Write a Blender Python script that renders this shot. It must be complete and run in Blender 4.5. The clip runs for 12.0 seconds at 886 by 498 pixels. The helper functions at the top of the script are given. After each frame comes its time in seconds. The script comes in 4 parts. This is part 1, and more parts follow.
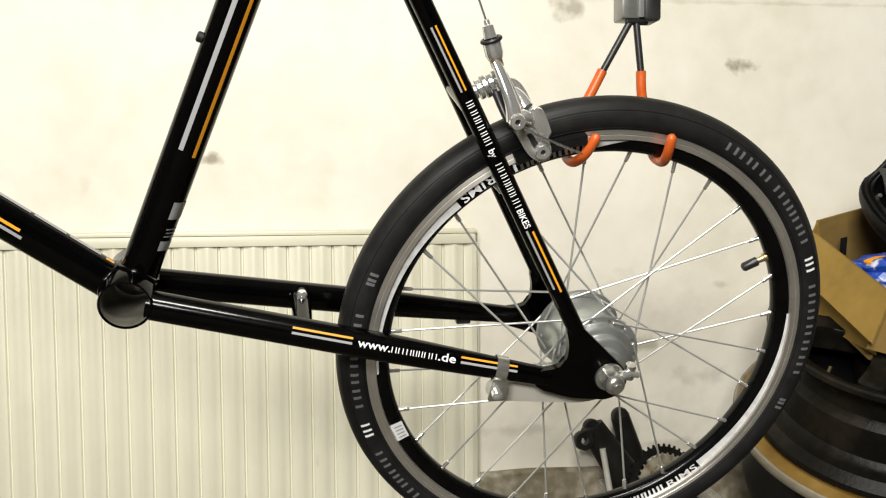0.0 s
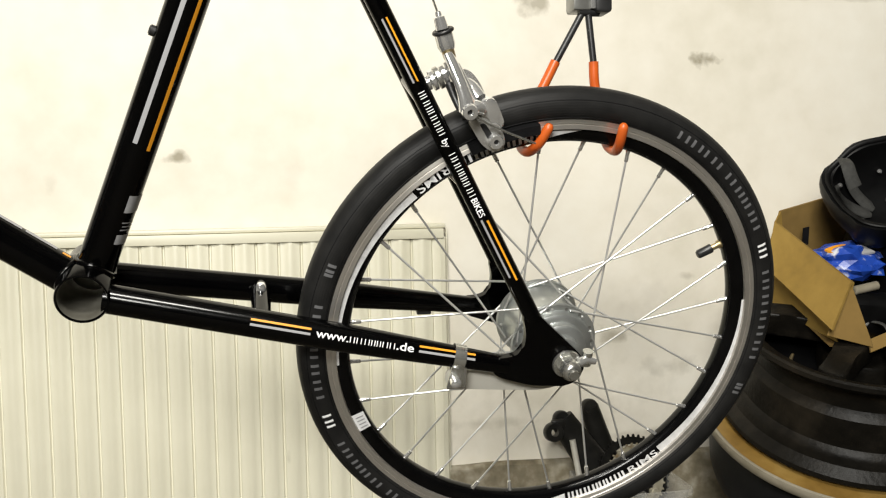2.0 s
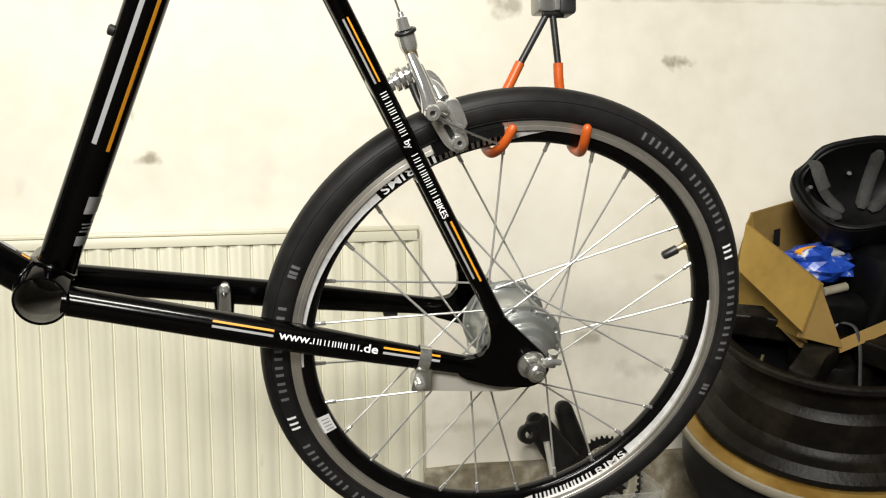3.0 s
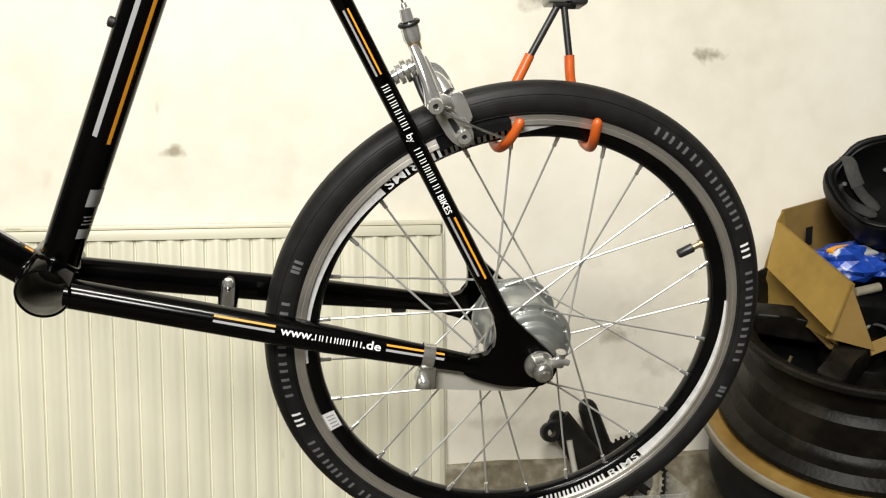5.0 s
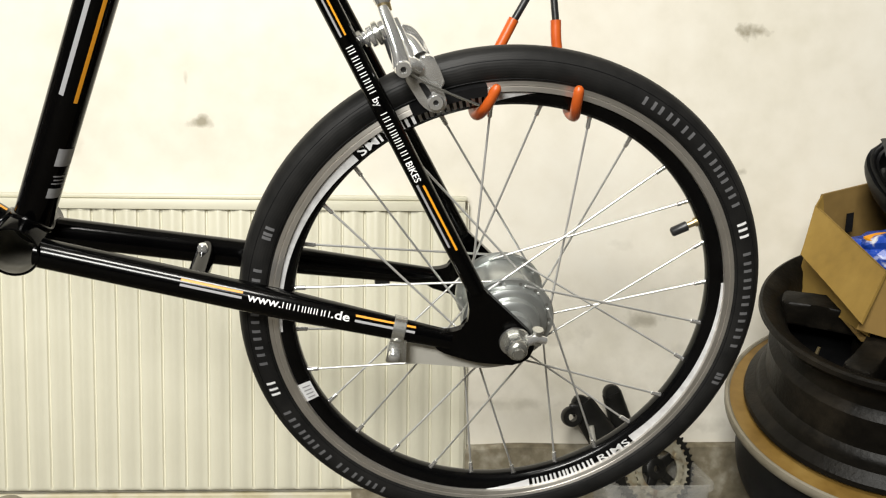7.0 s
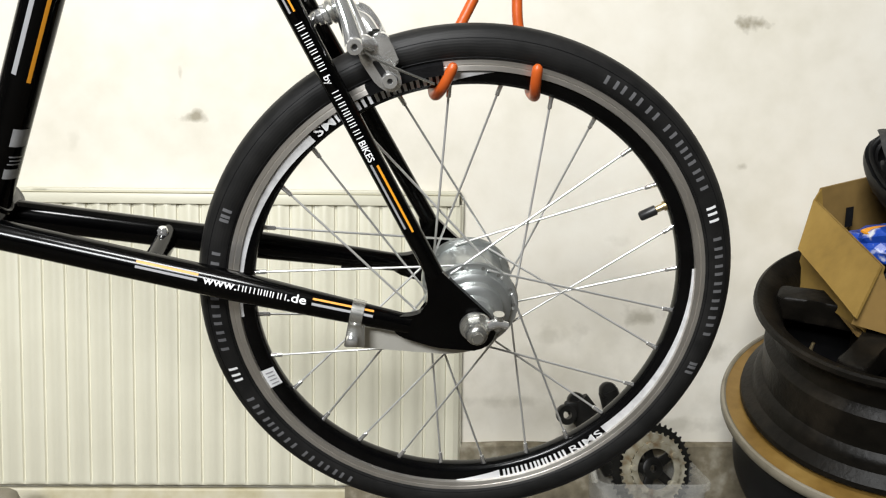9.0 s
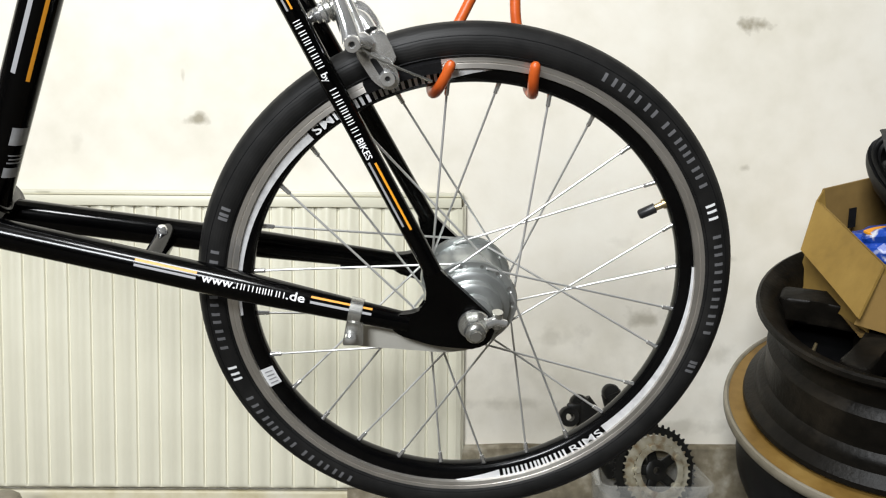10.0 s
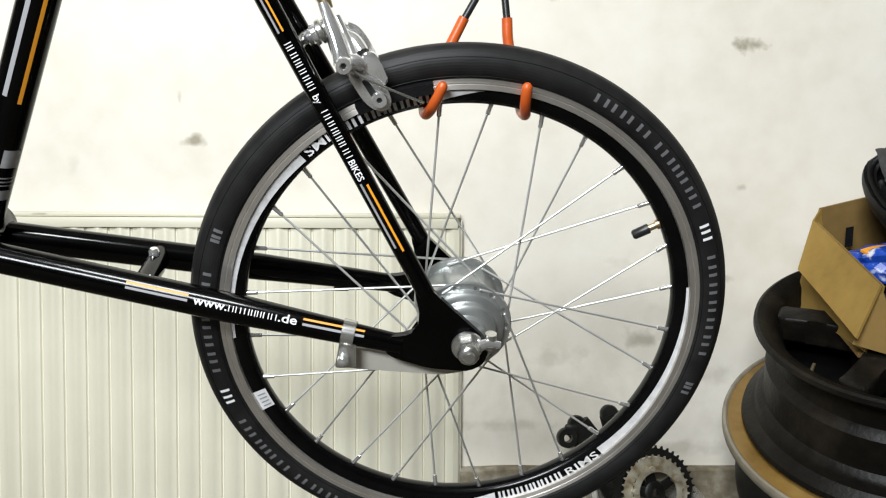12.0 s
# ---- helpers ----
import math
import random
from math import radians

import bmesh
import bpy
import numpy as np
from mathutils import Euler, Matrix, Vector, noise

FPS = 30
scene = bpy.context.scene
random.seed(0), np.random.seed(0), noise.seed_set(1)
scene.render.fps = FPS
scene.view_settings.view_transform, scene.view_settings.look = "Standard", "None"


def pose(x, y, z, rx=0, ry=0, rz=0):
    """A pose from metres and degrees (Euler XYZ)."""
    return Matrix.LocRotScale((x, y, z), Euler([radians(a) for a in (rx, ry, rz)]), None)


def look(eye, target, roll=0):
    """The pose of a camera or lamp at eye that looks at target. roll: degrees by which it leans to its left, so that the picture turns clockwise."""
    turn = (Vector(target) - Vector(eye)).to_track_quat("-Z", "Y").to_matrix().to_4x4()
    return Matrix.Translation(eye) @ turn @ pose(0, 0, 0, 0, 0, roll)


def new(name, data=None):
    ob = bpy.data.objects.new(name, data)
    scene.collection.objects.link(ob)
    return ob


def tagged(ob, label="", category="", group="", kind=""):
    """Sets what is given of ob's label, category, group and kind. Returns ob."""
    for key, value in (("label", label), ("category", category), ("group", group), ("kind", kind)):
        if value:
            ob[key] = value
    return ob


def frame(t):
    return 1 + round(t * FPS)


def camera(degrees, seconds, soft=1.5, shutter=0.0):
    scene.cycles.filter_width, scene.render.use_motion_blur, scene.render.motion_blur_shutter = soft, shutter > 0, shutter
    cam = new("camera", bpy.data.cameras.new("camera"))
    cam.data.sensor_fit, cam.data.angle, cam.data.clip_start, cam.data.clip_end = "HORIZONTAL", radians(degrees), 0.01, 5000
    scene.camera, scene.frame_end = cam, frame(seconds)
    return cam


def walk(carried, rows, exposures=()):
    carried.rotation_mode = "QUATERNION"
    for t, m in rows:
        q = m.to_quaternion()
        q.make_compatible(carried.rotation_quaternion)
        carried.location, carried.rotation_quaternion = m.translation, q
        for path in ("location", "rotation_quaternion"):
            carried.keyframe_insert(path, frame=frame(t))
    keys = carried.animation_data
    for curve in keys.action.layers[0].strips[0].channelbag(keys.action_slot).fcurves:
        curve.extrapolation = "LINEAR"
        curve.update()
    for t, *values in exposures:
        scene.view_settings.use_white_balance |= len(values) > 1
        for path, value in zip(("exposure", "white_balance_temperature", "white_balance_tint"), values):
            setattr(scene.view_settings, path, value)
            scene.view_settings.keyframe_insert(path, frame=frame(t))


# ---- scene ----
cam = camera(52.3, 12.0, soft=1.2)
PATH = [
    (0, (0.029, 0.023, 0.736), (0.296, 2.001, 0.616), -0.4),
    (0.5, (0.033, 0.019, 0.733), (0.317, 1.996, 0.618), -0.5),
    (1, (0.037, 0.016, 0.731), (0.331, 1.991, 0.616), -0.6),
    (1.5, (0.041, 0.014, 0.729), (0.342, 1.987, 0.607), -0.8),
    (2, (0.047, 0.012, 0.728), (0.358, 1.984, 0.607), -1.1),
    (2.5, (0.053, 0.011, 0.727), (0.369, 1.982, 0.609), -1.2),
    (3, (0.063, 0.011, 0.726), (0.411, 1.977, 0.611), -1.1),
    (5, (0.095, 0.021, 0.727), (0.353, 2.0, 0.599), -0.7),
    (5.5, (0.108, 0.025, 0.725), (0.287, 2.012, 0.588), 0.4),
    (6, (0.129, 0.029, 0.723), (0.264, 2.019, 0.581), 1.0),
    (6.5, (0.153, 0.033, 0.721), (0.268, 2.023, 0.564), 0.5),
    (7, (0.178, 0.036, 0.715), (0.276, 2.027, 0.55), 0.6),
    (9, (0.234, 0.045, 0.695), (0.271, 2.039, 0.545), 0.6),
    (9.5, (0.237, 0.045, 0.692), (0.273, 2.039, 0.553), 0.7),
    (10, (0.24, 0.045, 0.689), (0.264, 2.04, 0.551), 0.5),
    (10.5, (0.242, 0.045, 0.688), (0.262, 2.042, 0.58), 0.5),
    (11, (0.245, 0.045, 0.688), (0.262, 2.043, 0.585), 0.5),
    (11.5, (0.246, 0.046, 0.688), (0.269, 2.043, 0.587), 0.4),
    (12, (0.246, 0.048, 0.69), (0.269, 2.046, 0.596), 0.3),
]
walk(cam, [(t, look(eye, target, roll)) for t, eye, target, roll in PATH],
     exposures=[(0, 0.0, 6420, 8.5), (6, 0.0, 6420, 8.5), (9, 0.0, 5990, 10), (12, 0.0, 5820, 9)])

# ---- world and lamps ----
world = bpy.data.worlds.new("cellar_world")
scene.world = world
world.use_nodes = True
world.node_tree.nodes["Background"].inputs[0].default_value = (0.9, 0.92, 1.0, 1)
world.node_tree.nodes["Background"].inputs[1].default_value = 0.006

FLOOR, CEIL, WALL = 0.08, 2.45, 1.552
LEFT, RIGHT, FRONT = -2.1, 2.3, -2.7


def area(name, m, sx, sy, watts, colour, spread):
    data = bpy.data.lights.new(name, "AREA")
    data.shape, data.size, data.size_y, data.energy, data.color = "RECTANGLE", sx, sy, watts, colour
    ob = new(name, data)
    data.spread = radians(spread)
    ob.matrix_world = m
    return ob


# unseen lamp placed from tube highlights; spread narrowed to dim the right side
area("unseen_key_light", look((-0.12, -0.55, CEIL - 0.22), (0.02, 1.58, 0.9)), 0.6, 0.30, 26.5, (1.0, 0.955, 0.875), 140)
# added frontal fill without a seen source, brightens the near faces
area("unseen_fill_light", look((-0.80, -2.10, CEIL - 0.60), (0.05, 1.5, 0.5)), 1.2, 0.50, 76, (1.0, 0.965, 0.90), 150)

# ---- materials ----


def principled(name, colour, rough=0.5, metal=0.0):
    m = bpy.data.materials.new(name)
    m.use_nodes = True
    b = m.node_tree.nodes["Principled BSDF"]
    b.inputs["Base Color"].default_value = (*colour, 1)
    b.inputs["Roughness"].default_value = rough
    b.inputs["Metallic"].default_value = metal
    return m


def surface(name, colours, scale=8.0, rough=(0.4, 0.6), metal=0.0, bump=0.0, bump_scale=120.0, fine=60.0, fine_mix=0.3, stretch=(1, 1, 1), coat=0.0, spec=0.5):
    """A material varied at two scales: colours from dark to light, roughness range, fine relief."""
    m = principled(name, colours[0], rough[0], metal)
    t = m.node_tree
    n, l, b = t.nodes, t.links, t.nodes["Principled BSDF"]
    co = n.new("ShaderNodeTexCoord")
    mp = n.new("ShaderNodeMapping")
    mp.inputs["Scale"].default_value = stretch
    l.new(co.outputs["Object"], mp.inputs[0])
    big, small = n.new("ShaderNodeTexNoise"), n.new("ShaderNodeTexNoise")
    for node, s, d in ((big, scale, 5), (small, fine, 4)):
        node.inputs["Scale"].default_value, node.inputs["Detail"].default_value = s, d
        l.new(mp.outputs[0], node.inputs["Vector"])
    mix = n.new("ShaderNodeMix")
    mix.inputs[0].default_value = fine_mix
    l.new(big.outputs[0], mix.inputs[2])
    l.new(small.outputs[0], mix.inputs[3])
    ramp = n.new("ShaderNodeValToRGB")
    ramp.color_ramp.elements[0].position, ramp.color_ramp.elements[1].position = 0.32, 0.68
    ramp.color_ramp.elements[0].color, ramp.color_ramp.elements[1].color = (*colours[0], 1), (*colours[-1], 1)
    for i, c in enumerate(colours[1:-1]):
        e = ramp.color_ramp.elements.new(0.32 + 0.36 * (i + 1) / (len(colours) - 1))
        e.color = (*c, 1)
    l.new(mix.outputs[0], ramp.inputs[0])
    l.new(ramp.outputs[0], b.inputs["Base Color"])
    mr = n.new("ShaderNodeMapRange")
    mr.inputs[3].default_value, mr.inputs[4].default_value = rough
    l.new(small.outputs[0], mr.inputs[0])
    l.new(mr.outputs[0], b.inputs["Roughness"])
    if bump:
        bn, bu = n.new("ShaderNodeTexNoise"), n.new("ShaderNodeBump")
        bn.inputs["Scale"].default_value, bn.inputs["Detail"].default_value = bump_scale, 6
        l.new(mp.outputs[0], bn.inputs["Vector"])
        bu.inputs["Strength"].default_value, bu.inputs["Distance"].default_value = bump, 0.002
        l.new(bn.outputs[0], bu.inputs["Height"])
        l.new(bu.outputs[0], b.inputs["Normal"])
    b.inputs["Specular IOR Level"].default_value = spec
    if coat:
        b.inputs["Coat Weight"].default_value, b.inputs["Coat Roughness"].default_value = coat, 0.08
    return m


def stained(m, spots, colour):
    """Blends small smudges of dirt and wider faint dark patches into a wall's colour: rows of x, y, z, radius x, radius
    z, weight.
    """
    t = m.node_tree
    n, l, b = t.nodes, t.links, t.nodes["Principled BSDF"]
    co = n.new("ShaderNodeTexCoord")
    warp = n.new("ShaderNodeTexNoise")
    warp.inputs["Scale"].default_value, warp.inputs["Detail"].default_value = 35, 6
    l.new(co.outputs["Object"], warp.inputs["Vector"])
    total = None
    for x, z, rx, rz, weight in spots:
        mp = n.new("ShaderNodeMapping")
        mp.vector_type = "POINT"
        mp.inputs["Scale"].default_value = (1 / rx, 0, 1 / rz)
        mp.inputs["Location"].default_value = (-x / rx, 0, -z / rz)
        l.new(co.outputs["Object"], mp.inputs[0])
        ln = n.new("ShaderNodeVectorMath")
        ln.operation = "LENGTH"
        l.new(mp.outputs[0], ln.inputs[0])
        add = n.new("ShaderNodeMath")
        add.operation = "MULTIPLY_ADD"
        add.inputs[1].default_value, add.inputs[2].default_value = 3.2, -1.6
        l.new(warp.outputs[0], add.inputs[0])
        s = n.new("ShaderNodeMath")
        l.new(ln.outputs["Value"], s.inputs[0])
        l.new(add.outputs[0], s.inputs[1])
        mr = n.new("ShaderNodeMapRange")
        mr.inputs[1].default_value, mr.inputs[2].default_value = 1.15, 0.2
        mr.inputs[3].default_value, mr.inputs[4].default_value = 0, weight
        l.new(s.outputs[0], mr.inputs[0])
        if total is None:
            total = mr.outputs[0]
        else:
            mx = n.new("ShaderNodeMath")
            mx.operation = "MAXIMUM"
            l.new(total, mx.inputs[0])
            l.new(mr.outputs[0], mx.inputs[1])
            total = mx.outputs[0]
    mix = n.new("ShaderNodeMix")
    mix.data_type = "RGBA"
    old = b.inputs["Base Color"].links[0].from_socket
    l.new(old, mix.inputs[6])
    mix.inputs[7].default_value = (*colour, 1)
    l.new(total, mix.inputs[0])
    l.new(mix.outputs[2], b.inputs["Base Color"])
    return m


WALL_SPOTS = [(0.767, 0.959, 0.022, 0.016, 0.9), (-0.173, 0.864, 0.004, 0.014, 0.35), (-0.147, 0.796, 0.022, 0.010, 0.75),
              (0.454, 1.053, 0.028, 0.018, 0.6), (0.761, 0.724, 0.010, 0.006, 0.4), (0.741, 0.572, 0.014, 0.007, 0.3),
              (0.041, 0.773, 0.02, 0.03, 0.08), (0.601, 0.469, 0.03, 0.015, 0.5), (0.450, 0.438, 0.05, 0.02, 0.25),
              (-0.347, 0.752, 0.01, 0.02, 0.12), (0.703, 0.409, 0.06, 0.02, 0.25), (0.360, 0.324, 0.10, 0.012, 0.28), (0.624, 0.285, 0.14, 0.012, 0.28),
              # the last two rows are broad, faint darker patches low on the right
              (0.92, 1.070, 0.50, 0.004, 0.22), (0.55, 0.60, 0.02, 0.012, 0.16), (0.52, 0.36, 0.20, 0.07, 0.12), (0.66, 0.52, 0.05, 0.05, 0.10)]
M_WALL = stained(surface("cream_plaster", [(0.70, 0.66, 0.55), (0.79, 0.75, 0.65), (0.84, 0.81, 0.72)], 3.2, (0.75, 0.95), bump=0.25, bump_scale=40, fine=25), WALL_SPOTS, (0.22, 0.19, 0.12))
# unseen closing walls: dark tone chosen to weaken fill light and reflections
M_PLAIN = surface("unseen_wall_dark", [(0.075, 0.07, 0.06), (0.12, 0.114, 0.10)], 2.0, (0.8, 0.95), bump=0.3, bump_scale=50)
# ceiling out of view, toned down so shadows get less fill
M_CEILING = surface("unseen_ceiling_dulled", [(0.26, 0.25, 0.23), (0.32, 0.31, 0.28)], 2.0, (0.8, 0.95), bump=0.3, bump_scale=50)
M_CONCRETE = surface("stained_concrete", [(0.09, 0.075, 0.045), (0.21, 0.18, 0.12), (0.42, 0.39, 0.31)], 14, (0.7, 0.95), bump=0.6, bump_scale=70, fine=50, fine_mix=0.45)
# floor tone held dark to reduce bounce and its reflection in the tubes
M_FLOOR = surface("dusty_concrete_floor", [(0.025, 0.021, 0.014), (0.052, 0.044, 0.031), (0.10, 0.088, 0.064)], 10, (0.7, 0.95), bump=0.5, bump_scale=60, fine=70, fine_mix=0.4)
M_LEDGE = surface("yellowed_cream_paint", [(0.50, 0.44, 0.26), (0.62, 0.57, 0.40), (0.68, 0.64, 0.50)], 14, (0.5, 0.7), bump=0.2, bump_scale=80)
M_RADIATOR = stained(surface("cream_radiator_enamel", [(0.645, 0.620, 0.485), (0.715, 0.69, 0.555)], 3, (0.35, 0.45), fine=20), [(0.396, 0.502, 0.022, 0.0018, 0.5), (-0.063, 0.496, 0.017, 0.0020, 0.5), (0.140, 0.502, 0.05, 0.0014, 0.3), (0.561, 0.501, 0.014, 0.0016, 0.4), (0.002, 0.471, 0.10, 0.0009, 0.25), (0.345, 0.108, 0.004, 0.012, 0.2)], (0.16, 0.14, 0.07))
M_BLACK = surface("gloss_black_paint", [(0.0004, 0.0004, 0.0005), (0.0010, 0.0010, 0.0011)], 20, (0.10, 0.17), spec=0.24)
M_RUBBER = surface("grey_black_rubber", [(0.004, 0.004, 0.0045), (0.009, 0.009, 0.0095)], 40, (0.42, 0.55), bump=0.2, bump_scale=500, spec=0.18)
M_TREAD = surface("fine_ribbed_rubber", [(0.008, 0.008, 0.008), (0.017, 0.0165, 0.016)], 30, (0.40, 0.56), spec=0.22)


def ribbed(m, scale, strength):
    """Fine wavy rings about the y axis, as relief."""
    t = m.node_tree
    n, l = t.nodes, t.links
    co, wave, bu = n.new("ShaderNodeTexCoord"), n.new("ShaderNodeTexWave"), n.new("ShaderNodeBump")
    wave.wave_type, wave.rings_direction = "RINGS", "Y"
    wave.inputs["Scale"].default_value, wave.inputs["Distortion"].default_value = scale, 5.0
    wave.inputs["Detail"].default_value, wave.inputs["Detail Scale"].default_value = 2.0, 0.35
    l.new(co.outputs["Object"], wave.inputs["Vector"])
    bu.inputs["Strength"].default_value, bu.inputs["Distance"].default_value = strength, 0.001
    l.new(wave.outputs["Fac"], bu.inputs["Height"])
    l.new(bu.outputs[0], n["Principled BSDF"].inputs["Normal"])


ribbed(M_TREAD, 140, 0.06)
M_TRACK = surface("brushed_brake_track", [(0.70, 0.665, 0.61), (0.82, 0.785, 0.73)], 30, (0.32, 0.42), 0.86)


def brushed(m, amount):
    """Turned metal: the gloss spreads across the fine grooves that run round the y axis."""
    t = m.node_tree
    b = t.nodes["Principled BSDF"]
    tan = t.nodes.new("ShaderNodeTangent")
    tan.direction_type, tan.axis = "RADIAL", "Y"
    b.inputs["Anisotropic"].default_value, b.inputs["Anisotropic Rotation"].default_value = amount, 0.25
    t.links.new(tan.outputs[0], b.inputs["Tangent"])


brushed(M_TRACK, 0.85)
M_RIMBLACK = surface("black_anodised_rim", [(0.0012, 0.0012, 0.0014), (0.0028, 0.0028, 0.003)], 30, (0.14, 0.24), spec=0.25)
M_ALLOY = surface("satin_hub_alloy", [(0.46, 0.48, 0.47), (0.58, 0.60, 0.59)], 60, (0.28, 0.40), 0.85)
M_CHROME = surface("polished_silver_metal", [(0.88, 0.88, 0.87), (0.96, 0.96, 0.95)], 80, (0.09, 0.16), 0.85)
M_STEEL = surface("zinc_plated_steel", [(0.56, 0.56, 0.53), (0.70, 0.70, 0.66)], 90, (0.18, 0.32), 0.92)
M_ARM = surface("dull_zinc_plate", [(0.60, 0.58, 0.51), (0.71, 0.69, 0.62)], 40, (0.35, 0.5), 0.3)
M_BORE = surface("oiled_bare_metal", [(0.17, 0.16, 0.13), (0.27, 0.26, 0.22)], 60, (0.25, 0.4), 0.6)
M_SPOKE = principled("stainless_spoke", (0.68, 0.68, 0.66), 0.32, 0.65)
M_BRASS = surface("worn_brass", [(0.42, 0.32, 0.16), (0.60, 0.50, 0.30)], 100, (0.3, 0.4), 0.9)
M_ORANGE = principled("orange_decal", (0.80, 0.33, 0.02), 0.35)
M_GREY = principled("silver_grey_decal", (0.34, 0.34, 0.35), 0.4)
M_WHITE = principled("white_decal", (0.86, 0.86, 0.86), 0.4)
M_TYREPRINT = principled("grey_tyre_print", (0.13, 0.13, 0.135), 0.5)
M_LABEL = surface("grey_paper_label", [(0.32, 0.32, 0.33), (0.42, 0.42, 0.42)], 200, (0.5, 0.6))
M_FOIL = surface("silver_foil_sticker", [(0.60, 0.60, 0.60), (0.76, 0.76, 0.76), (0.86, 0.86, 0.86)], 160, (0.28, 0.42), 0.15)
M_HOOK = surface("orange_red_vinyl", [(0.48, 0.080, 0.010), (0.56, 0.105, 0.014)], 60, (0.3, 0.42), bump=0.1, bump_scale=200)
M_DARKSTEEL = surface("black_painted_steel", [(0.010, 0.010, 0.011), (0.02, 0.02, 0.02)], 60, (0.3, 0.45))
M_PULLEY = surface("grey_pressed_steel", [(0.22, 0.22, 0.21), (0.32, 0.32, 0.30)], 60, (0.25, 0.4), 0.7)
M_WHEEL = surface("dark_grey_alloy_wheel", [(0.003, 0.0027, 0.0021), (0.007, 0.006, 0.0046), (0.019, 0.0155, 0.0110)], 12, (0.32, 0.5), 0.0, bump=0.3, bump_scale=150, spec=0.15)
M_OCHRE = surface("ochre_yellowed_plastic", [(0.14, 0.077, 0.013), (0.21, 0.122, 0.025), (0.27, 0.17, 0.044)], 18, (0.45, 0.6))
M_LIP = surface("offwhite_lip", [(0.18, 0.16, 0.115), (0.29, 0.26, 0.20)], 25, (0.4, 0.6))
M_CARD = surface("brown_cardboard", [(0.20, 0.122, 0.020), (0.26, 0.162, 0.030), (0.31, 0.198, 0.042)], 9, (0.8, 0.95), bump=0.15, bump_scale=90)
# darker copy of the cardboard, with the shade put into its colour
M_CARD_SHADE = surface("brown_cardboard_shaded", [(0.17, 0.105, 0.026), (0.25, 0.155, 0.042)], 12, (0.85, 0.95), bump=0.15, bump_scale=90)
M_HELMET = surface("black_helmet_shell", [(0.0016, 0.0016, 0.0018), (0.0042, 0.0042, 0.0045)], 25, (0.38, 0.56), spec=0.2)
M_STRAP = surface("grey_webbing", [(0.024, 0.024, 0.022), (0.045, 0.045, 0.042)], 200, (0.7, 0.85), bump=0.4, bump_scale=600)
M_BLUE = surface("printed_blue_plastic", [(0.010, 0.035, 0.25), (0.015, 0.06, 0.38), (0.02, 0.07, 0.42), (0.70, 0.72, 0.78)], 42, (0.2, 0.4), fine=90)
M_CLEAR = surface("cloudy_clear_plastic", [(0.70, 0.70, 0.66), (0.80, 0.80, 0.77)], 30, (0.2, 0.4))
M_CLEAR.node_tree.nodes["Principled BSDF"].inputs["Alpha"].default_value = 0.17
M_RUSTY = surface("rust_spotted_chainring", [(0.22, 0.125, 0.04), (0.45, 0.41, 0.30), (0.60, 0.57, 0.46)], 55, (0.35, 0.6), 0.5)
M_CRANK = surface("worn_black_crank", [(0.005, 0.005, 0.0045), (0.014, 0.0135, 0.012)], 40, (0.3, 0.5), spec=0.3)

# ---- building helpers ----


def part(name, bm, material, parent=None, label="", smooth=True):
    """Links a bmesh as one mesh object under a thing or part."""
    me = bpy.data.meshes.new(name)
    bmesh.ops.recalc_face_normals(bm, faces=bm.faces)
    bm.to_mesh(me)
    bm.free()
    for p in me.polygons:
        p.use_smooth = smooth
    me.materials.append(material)
    if smooth:
        me.set_sharp_from_angle(angle=radians(38))
    ob = new(name, me)
    ob.parent = parent
    if name in ("wordmark", "fine_print"):
        tagged(ob, kind="stuff")
    return tagged(ob, label)


def thing(name, m, label, category, group=""):
    ob = new(name)
    ob.empty_display_size = 0.05
    ob.matrix_world = m
    return tagged(ob, label, category, group)


def box(bm, x0, x1, y0, y1, z0, z1, bevel=0.0, segments=2):
    vs = bmesh.ops.create_cube(bm, size=1)["verts"]
    for v in vs:
        v.co = Vector(((x0 + x1) / 2 + v.co.x * (x1 - x0), (y0 + y1) / 2 + v.co.y * (y1 - y0), (z0 + z1) / 2 + v.co.z * (z1 - z0)))
    if bevel:
        es = {e for v in vs for e in v.link_edges}
        bmesh.ops.bevel(bm, geom=list(es), offset=bevel, segments=segments, affect="EDGES", profile=0.5)
    return bm


def boxed(*a, **k):
    return box(bmesh.new(), *a, **k)


def sweep(bm, points, radii, sides=16, closed=False, flat=1.0, up=None, caps=True):
    """A tube along points, with a radius for each."""
    pts = [Vector(p) for p in points]
    k = len(pts)
    rings = []
    prev = None
    for i, p in enumerate(pts):
        a = pts[(i - 1) % k] if closed or i else pts[0]
        b = pts[(i + 1) % k] if closed or i < k - 1 else pts[-1]
        d = (b - a).normalized()
        if prev is None:
            ref = Vector(up) if up else (Vector((0, 0, 1)) if abs(d.z) < 0.9 else Vector((1, 0, 0)))
            x = d.cross(ref).normalized()
        else:
            x = (prev - d * prev.dot(d)).normalized()
        prev = x
        y = d.cross(x)
        r = radii[i] if isinstance(radii, (list, tuple)) else radii
        rings.append([bm.verts.new(p + x * math.cos(q) * r + y * math.sin(q) * r * flat) for q in (2 * math.pi * j / sides for j in range(sides))])
    for i in range(k if closed else k - 1):
        r0, r1 = rings[i], rings[(i + 1) % k]
        for j in range(sides):
            bm.faces.new((r0[j], r0[(j + 1) % sides], r1[(j + 1) % sides], r1[j]))
    if not closed and caps:
        bm.faces.new(rings[0])
        bm.faces.new(rings[-1])
    return bm


def swept(*a, **k):
    return sweep(bmesh.new(), *a, **k)


